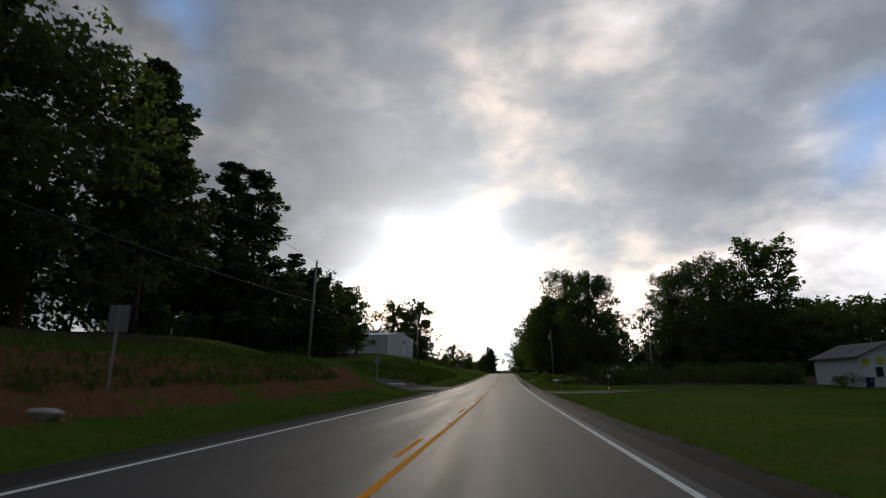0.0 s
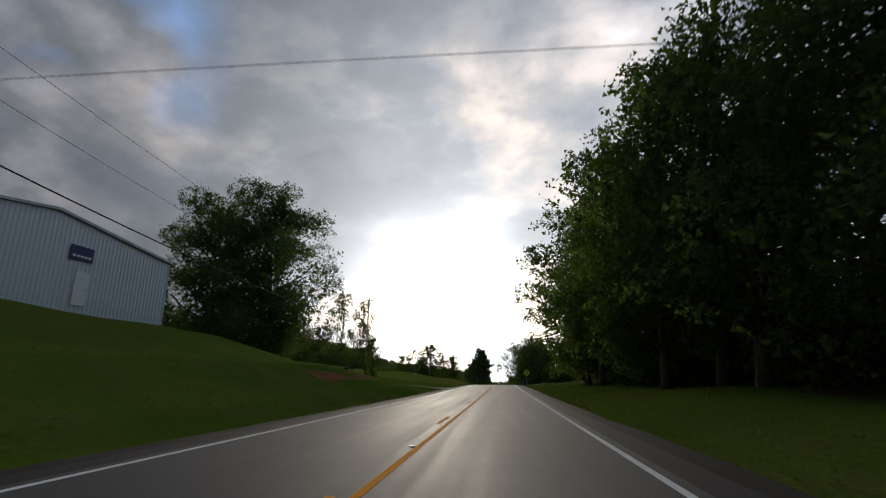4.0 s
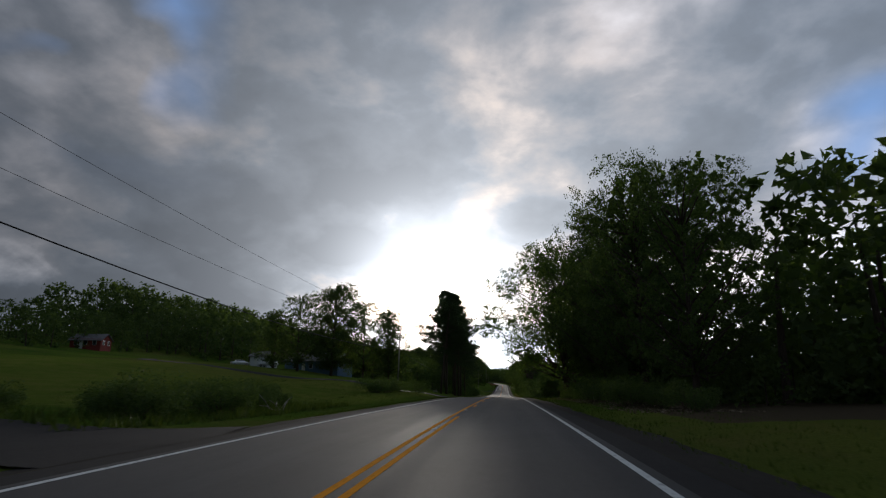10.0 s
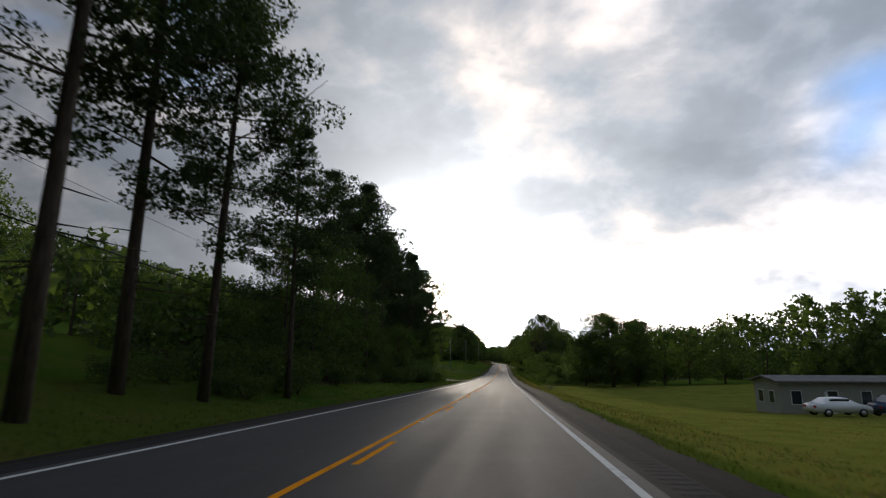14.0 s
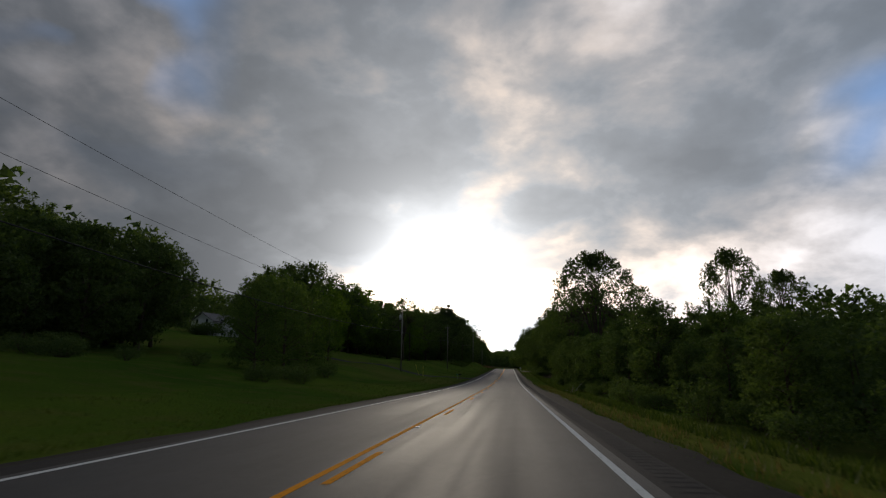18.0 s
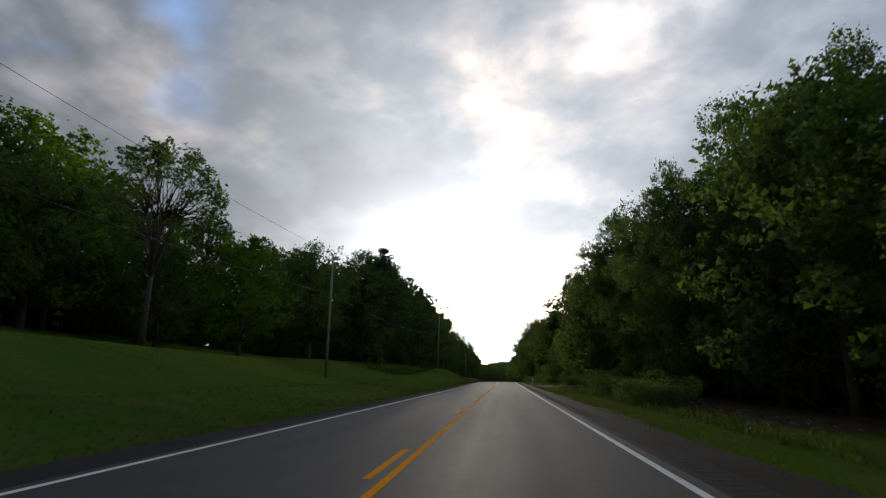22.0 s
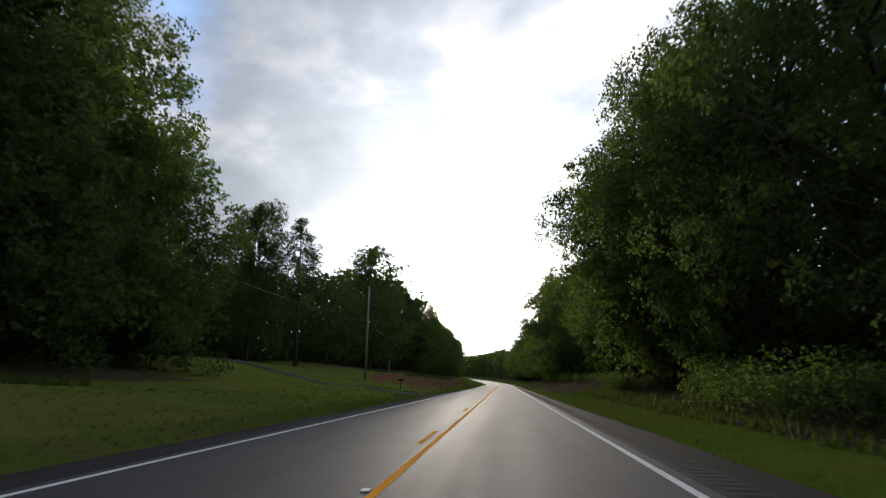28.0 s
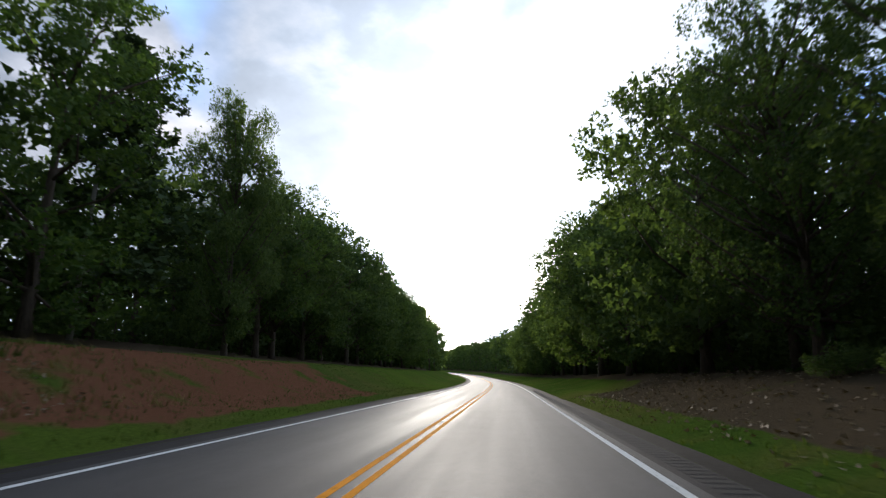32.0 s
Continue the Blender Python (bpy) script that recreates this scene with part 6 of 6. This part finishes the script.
def metal_building():
    a, b = Vector((-26.2, 124.3)), Vector((-23.2, 142.2))
    width, depth, eave, peak = (b - a).length, 13.2, 4.6, 1.25
    yaw = math.degrees(math.atan2(b.y - a.y, b.x - a.x))
    z = road_z(133) + 5.0
    t = thing("metal_building", "white ribbed steel building with a low gable on the bank", "building", at=Matrix.Translation((a.x, a.y, z)) @ pose(0, 0, 0, 0, 0, yaw))
    # local x runs along the front, local y away from the road
    n = 16
    w_ = width / n
    prof = []
    for k in range(4):
        x = k * w_ / 4
        prof += [(x, 0), (x + w_ * 0.14, 0), (x + w_ * 0.17, -0.04), (x + w_ * 0.22, -0.04)]
    prof.append((w_, 0))

    def sheet(name, x0, top):
        verts, faces = [], []
        for x, y in prof:
            verts += [(x, y, -1.6), (x, y, top(x0 + x))]
        faces = [(2 * i, 2 * i + 2, 2 * i + 3, 2 * i + 1) for i in range(len(prof) - 1)]
        return mesh_from(name, verts, faces, panel_white)

    def gable(x):
        return eave + peak * (1 - abs(2 * x / width - 1))

    front = part("front_wall", box("front_wall", panel_white, 0.02, width - 0.02, 0.02, 0.12, -1.6, eave), t)
    for i in range(n):
        part("wall_panel", sheet("wall_panel", i * w_, gable), front, at=Matrix.Translation((i * w_, 0, 0)))
    side = part("side_wall", box("side_wall", panel_white, 0.02, 0.12, 0.13, depth, -1.6, eave), t)
    m = sheet("wall_panel", 0, lambda x: eave)
    for i in range(10):
        part("wall_panel", m, side, at=Matrix.Translation((0, (i + 1) * w_, 0)) @ pose(0, 0, 0, 0, 0, -90))
    part("far_wall", box("far_wall", panel_white, width - 0.12, width, 0.13, depth, -1.6, eave), t)
    part("back_wall", box("back_wall", panel_white, 0, width, depth, depth + 0.1, -1.6, eave), t)
    v = [(-0.15, -0.2, eave + 0.02), (width / 2, -0.2, eave + peak + 0.02), (width + 0.15, -0.2, eave + 0.02), (-0.15, depth + 0.2, eave + 0.02), (width / 2, depth + 0.2, eave + peak + 0.02), (width + 0.15, depth + 0.2, eave + 0.02)]
    v += [(x, y, zz + 0.16) for x, y, zz in v]
    f = [(0, 3, 4, 1), (1, 4, 5, 2), (6, 7, 10, 9), (7, 8, 11, 10), (0, 1, 7, 6), (1, 2, 8, 7), (3, 9, 10, 4), (4, 10, 11, 5), (0, 6, 9, 3), (2, 5, 11, 8)]
    part("roof", mesh_from("roof", v, f, trim_grey), t, "low grey steel roof")
    d = part("door", box("door", white_enamel, width * 0.6, width * 0.6 + 0.95, -0.085, -0.045, 0.45, 2.55, 0.01), t, "plain white door")
    part("door_handle", box("door_handle", dark_metal, width * 0.6 + 0.8, width * 0.6 + 0.86, -0.12, -0.088, 1.45, 1.53), d)
    s = part("wall_sign", box("wall_sign", blue_plastic, width * 0.565, width * 0.565 + 1.6, -0.11, -0.06, 3.2, 4.1, 0.01), t, "dark sign board over the door")
    for i in range(5):
        part("sign_bar", box("sign_bar", white_enamel, width * 0.565 + 0.2 + i * 0.26, width * 0.565 + 0.38 + i * 0.26, -0.118, -0.112, 3.38, 3.52), s)
    for x in (0.0, width):
        part("corner_trim", box("corner_trim", trim_grey, x - 0.07, x + 0.07, -0.06, 0.1, -1.6, eave - 0.02), t)


metal_building()


def house(x, s, turn, name, label, wall_mat, length=12.0, width=8.0, wall_h=2.8, roof_h=2.4, windows=((0.2, 1), (0.5, 1), (0.8, 1)), base=0.0, door=0.36, porch=False, roof_mat=None):
    """A gabled house: its ridge runs along local x, its front faces local -y."""
    t = thing(name, label, "house", at=Matrix.Translation((x, s, ground_z(x, s) + base)) @ pose(0, 0, 0, 0, 0, turn))
    l, w_ = length / 2, width / 2
    v = [(-l, -w_, -1.2), (l, -w_, -1.2), (l, w_, -1.2), (-l, w_, -1.2), (-l, -w_, wall_h), (l, -w_, wall_h), (l, w_, wall_h), (-l, w_, wall_h), (-l, 0, wall_h + roof_h), (l, 0, wall_h + roof_h)]
    f = [(0, 1, 5, 4), (1, 2, 6, 9, 5), (2, 3, 7, 6), (3, 0, 4, 8, 7), (4, 5, 9, 8), (6, 7, 8, 9)]
    body = part("wall", mesh_from("wall", v, f, wall_mat), t)
    for k in range(int((wall_h + 0.2) / 0.3)):
        zz = 0.1 + k * 0.3
        part("siding_board", box("siding_board", wall_mat, -l - 0.02, l + 0.02, -w_ - 0.022, -w_ - 0.002, zz, zz + 0.27), body)
    for side in (-1, 1):
        e = 0.45
        run, rise = w_ + e, roof_h * (w_ + e) / w_
        vv = [(-l - e, 0, wall_h + roof_h + 0.03), (l + e, 0, wall_h + roof_h + 0.03), (l + e, side * run, wall_h + roof_h + 0.03 - rise), (-l - e, side * run, wall_h + roof_h + 0.03 - rise)]
        vv += [(a, b, c + 0.14) for a, b, c in vv]
        part("roof", mesh_from("roof", vv, [(0, 1, 2, 3), (7, 6, 5, 4), (0, 4, 5, 1), (1, 5, 6, 2), (2, 6, 7, 3), (3, 7, 4, 0)], roof_mat or roof_grey), t, "shingled roof slope")
    levels = 2 if wall_h > 4 else 1
    for lv in range(levels):
        for k, on in windows:
            cx, cz = -l + k * length, 1.5 + lv * 2.7
            wd = part("window", box("window", white_enamel, cx - 0.5, cx + 0.5, -w_ - 0.06, -w_ - 0.03, cz - 0.65, cz + 0.65), t)
            part("pane", box("pane", glass_mat, cx - 0.43, cx + 0.43, -w_ - 0.075, -w_ - 0.062, cz - 0.58, cz + 0.58), wd)
        for side in (-1, 1):
            for k in (-0.22, 0.22):
                cz = 1.5 + lv * 2.7
                wd = part("window", box("window", white_enamel, side * (l + 0.03) - 0.02, side * (l + 0.03) + 0.02, k * width - 0.45, k * width + 0.45, cz - 0.6, cz + 0.6), t)
                part("pane", box("pane", glass_mat, side * (l + 0.058) - 0.006, side * (l + 0.058) + 0.006, k * width - 0.38, k * width + 0.38, cz - 0.53, cz + 0.53), wd)
    dx = -l + door * length
    dr = part("door", box("door", white_wood, dx - 0.47, dx + 0.47, -w_ - 0.07, -w_ - 0.03, 0.0, 2.05, 0.01), t)
    part("door_handle", box("door_handle", dark_metal, dx + 0.33, dx + 0.38, -w_ - 0.1, -w_ - 0.072, 0.95, 1.02), dr)
    if porch:
        part("porch_floor", box("porch_floor", white_wood, -l * 0.9, l * 0.2, -w_ - 2.4, -w_ - 0.1, -0.2, -0.05), t)
        part("porch_roof", box("porch_roof", roof_mat or roof_grey, -l * 0.95, l * 0.25, -w_ - 2.6, -w_ - 0.1, 2.3, 2.45), t)
        for k in range(5):
            px = -l * 0.88 + k * l * 0.26
            part("porch_post", box("porch_post", white_wood, px - 0.06, px + 0.06, -w_ - 2.38, -w_ - 2.26, -1.0, 2.3), t)
    return t


house(-83.5, 267, 18, "house", "white two-storey house with a gable on the hill", siding_white, 12, 8, 5.4, 2.6, porch=True)
house(-78, 618, 74, "house", "white house with two gables on the slope", siding_white, 14, 8, 4.2, 2.2, porch=True)
house(-68.5, 609, 82, "house", "white gabled wing beside the larger house", siding_white, 8, 6, 3.0, 2.0)
house(-45, 398, -12, "house", "blue sided house half hidden by trees", siding_blue, 15, 7.5, 2.7, 1.9)
house(-104, 392, 10, "barn", "faded red barn at the far side of the field", barn_red, 7.5, 5, 2.2, 1.5)
house(-57, 392, -12, "shed", "white shed beside the blue house", siding_white, 5, 4, 2.5, 1.0, windows=())
house(-46.5, 820, 35, "house", "dim house with white-framed windows in the wood", siding_tan, 9, 7, 2.7, 1.6)
house(39, 131, 20, "house", "dim tan house under the trees", siding_tan, 12, 8, 2.6, 1.8)
house(44.8, 70.6, 90, "house", "pale grey shed with yellow emblems behind the lawn", siding_white, 9, 7, 3.2, 1.6, windows=())
house(33.5, 427, 4, "mobile_home", "long pale mobile home beyond the field", siding_tan, 12.5, 4.2, 2.9, 0.4, windows=((0.12, 1), (0.38, 1), (0.62, 1), (0.85, 1)))
house(39, 388, 14, "house", "low dark red brick house under the trees", dark_brick, 12, 8, 2.4, 1.0)
house(47, 439, 10, "mobile_home", "white trailer with a flat roof beside the drive", siding_white, 6.5, 3.6, 2.6, 0.4)
for dx, dz, turned in ((42.0, 2.6, 0), (43.5, 2.75, 45), (46.2, 2.6, 0)):
    m = tagged(new("wall_emblem", box("wall_emblem", yellow_tube, -0.36, 0.36, -0.02, 0.02, -0.36, 0.36, 0.01)), "yellow emblem board on a pale wall", "emblem")
    m.matrix_basis = Matrix.Translation((dx, 66.04, ground_z(44.8, 70.6) + dz)) @ pose(0, 0, 0, 0, turned, 0)


def car(x, s, turn, name, label, paint, tall=0.0):
    """A parked car: local x is its length."""
    t = thing(name, label, "car", at=Matrix.Translation((x, s, ground_z(x, s) + 0.02)) @ pose(0, 0, 0, 0, 0, turn))
    prof = [(-2.2, 0.35), (-2.25, 0.75), (-2.1, 0.95 + tall * 0.4), (-1.55, 1.0 + tall * 0.6), (-1.0, 1.42 + tall), (0.35, 1.45 + tall), (1.05, 1.0 + tall * 0.3), (2.0, 0.88 + tall * 0.3), (2.25, 0.65), (2.2, 0.35)]
    bm = bmesh.new()
    a = [bm.verts.new((px, -0.85 + (0.14 if pz > 1.2 else 0), pz)) for px, pz in prof]
    b = [bm.verts.new((px, 0.85 - (0.14 if pz > 1.2 else 0), pz)) for px, pz in prof]
    bm.faces.new(a)
    bm.faces.new(b[::-1])
    n = len(prof)
    for i in range(n):
        bm.faces.new((a[i], b[i], b[(i + 1) % n], a[(i + 1) % n]))
    bmesh.ops.bevel(bm, geom=bm.edges[:], offset=0.05, segments=2, affect="EDGES")
    part("body", from_bm("body", bm, paint, True), t)
    for y in (-0.86, 0.86):
        part("side_window", box("side_window", glass_mat, -1.15, 0.45, y * 0.9 - 0.012, y * 0.9 + 0.012, 1.05 + tall * 0.6, 1.36 + tall, 0.004), t)
    w2 = part("windscreen", box("windscreen", glass_mat, -0.42, 0.42, -0.62, 0.62, -0.008, 0.008), t)
    w2.matrix_basis = Matrix.Translation((0.73, 0, 1.25 + tall * 0.75)) @ pose(0, 0, 0, 0, 33, 0)
    for px in (-1.4, 1.4):
        for y in (-0.8, 0.8):
            wh = part("wheel", tube("tyre", [(px, y - 0.1, 0.32), (px, y + 0.1, 0.32)], [0.32, 0.32], dark_metal, 16), t)
            part("rim", tube("rim", [(px, y - 0.11, 0.32), (px, y + 0.11, 0.32)], [0.19, 0.19], steel, 12), wh)
    for y in (-0.6, 0.6):
        part("headlight", box("headlight", white_enamel, 2.2, 2.27, y - 0.16, y + 0.16, 0.62, 0.76, 0.01), t)
        part("tail_light", box("tail_light", red_paint, -2.27, -2.2, y - 0.14, y + 0.14, 0.68, 0.86, 0.01), t)


def gate_pillar(x, s, h):
    t = thing("gate_pillar", "white tapered pillar beside the drive", "pillar", "white pillars by the drive", at=Matrix.Translation((x, s, ground_z(x, s))))
    bm = bmesh.new()
    bmesh.ops.create_cube(bm, size=1, matrix=Matrix.Translation((0, 0, h / 2 - 0.1)) @ Matrix.Diagonal((0.36, 0.36, h + 0.2, 1)))
    for v in bm.verts:
        if v.co.z > 0.5:
            v.co.x *= 0.72
            v.co.y *= 0.72
    bmesh.ops.bevel(bm, geom=bm.edges[:], offset=0.02, segments=2, affect="EDGES")
    part("shaft", from_bm("shaft", bm, white_wood), t)
    part("cap", box("cap", white_wood, -0.19, 0.19, -0.19, 0.19, h + 0.004, h + 0.07, 0.015), t)


gate_pillar(18.8, 372, 1.45)
gate_pillar(17.7, 372.8, 1.5)
silver = plain("silver car paint", (0.42, 0.43, 0.45), 0.3, 0.5, 0.5, 0.05)
car_white = plain("white car paint", (0.72, 0.73, 0.74), 0.3, 0.5, 0, 0.05)
car_blue = plain("dark blue car paint", (0.03, 0.05, 0.09), 0.3, 0.5, 0.2, 0.05)
car(25.4, 120.5, 20, "suv", "silver estate car parked under the trees", silver, 0.25)
car(31.5, 122.5, 25, "car", "white car parked beside the tan house", car_white)
car(28.6, 418, 8, "car", "white car parked by the mobile home", car_white)
car(34, 419, 8, "suv", "dark blue car parked by the mobile home", car_blue, 0.25)
car(38.5, 420, 8, "car", "silver car parked by the mobile home", silver)
car(-54, 388, -5, "suv", "white van parked by the blue house", car_white, 0.35)
car(-63, 392, 40, "car", "white car parked on the far drive", car_white)
car(-40, 790, 20, "car", "pale car parked in the wood", silver)
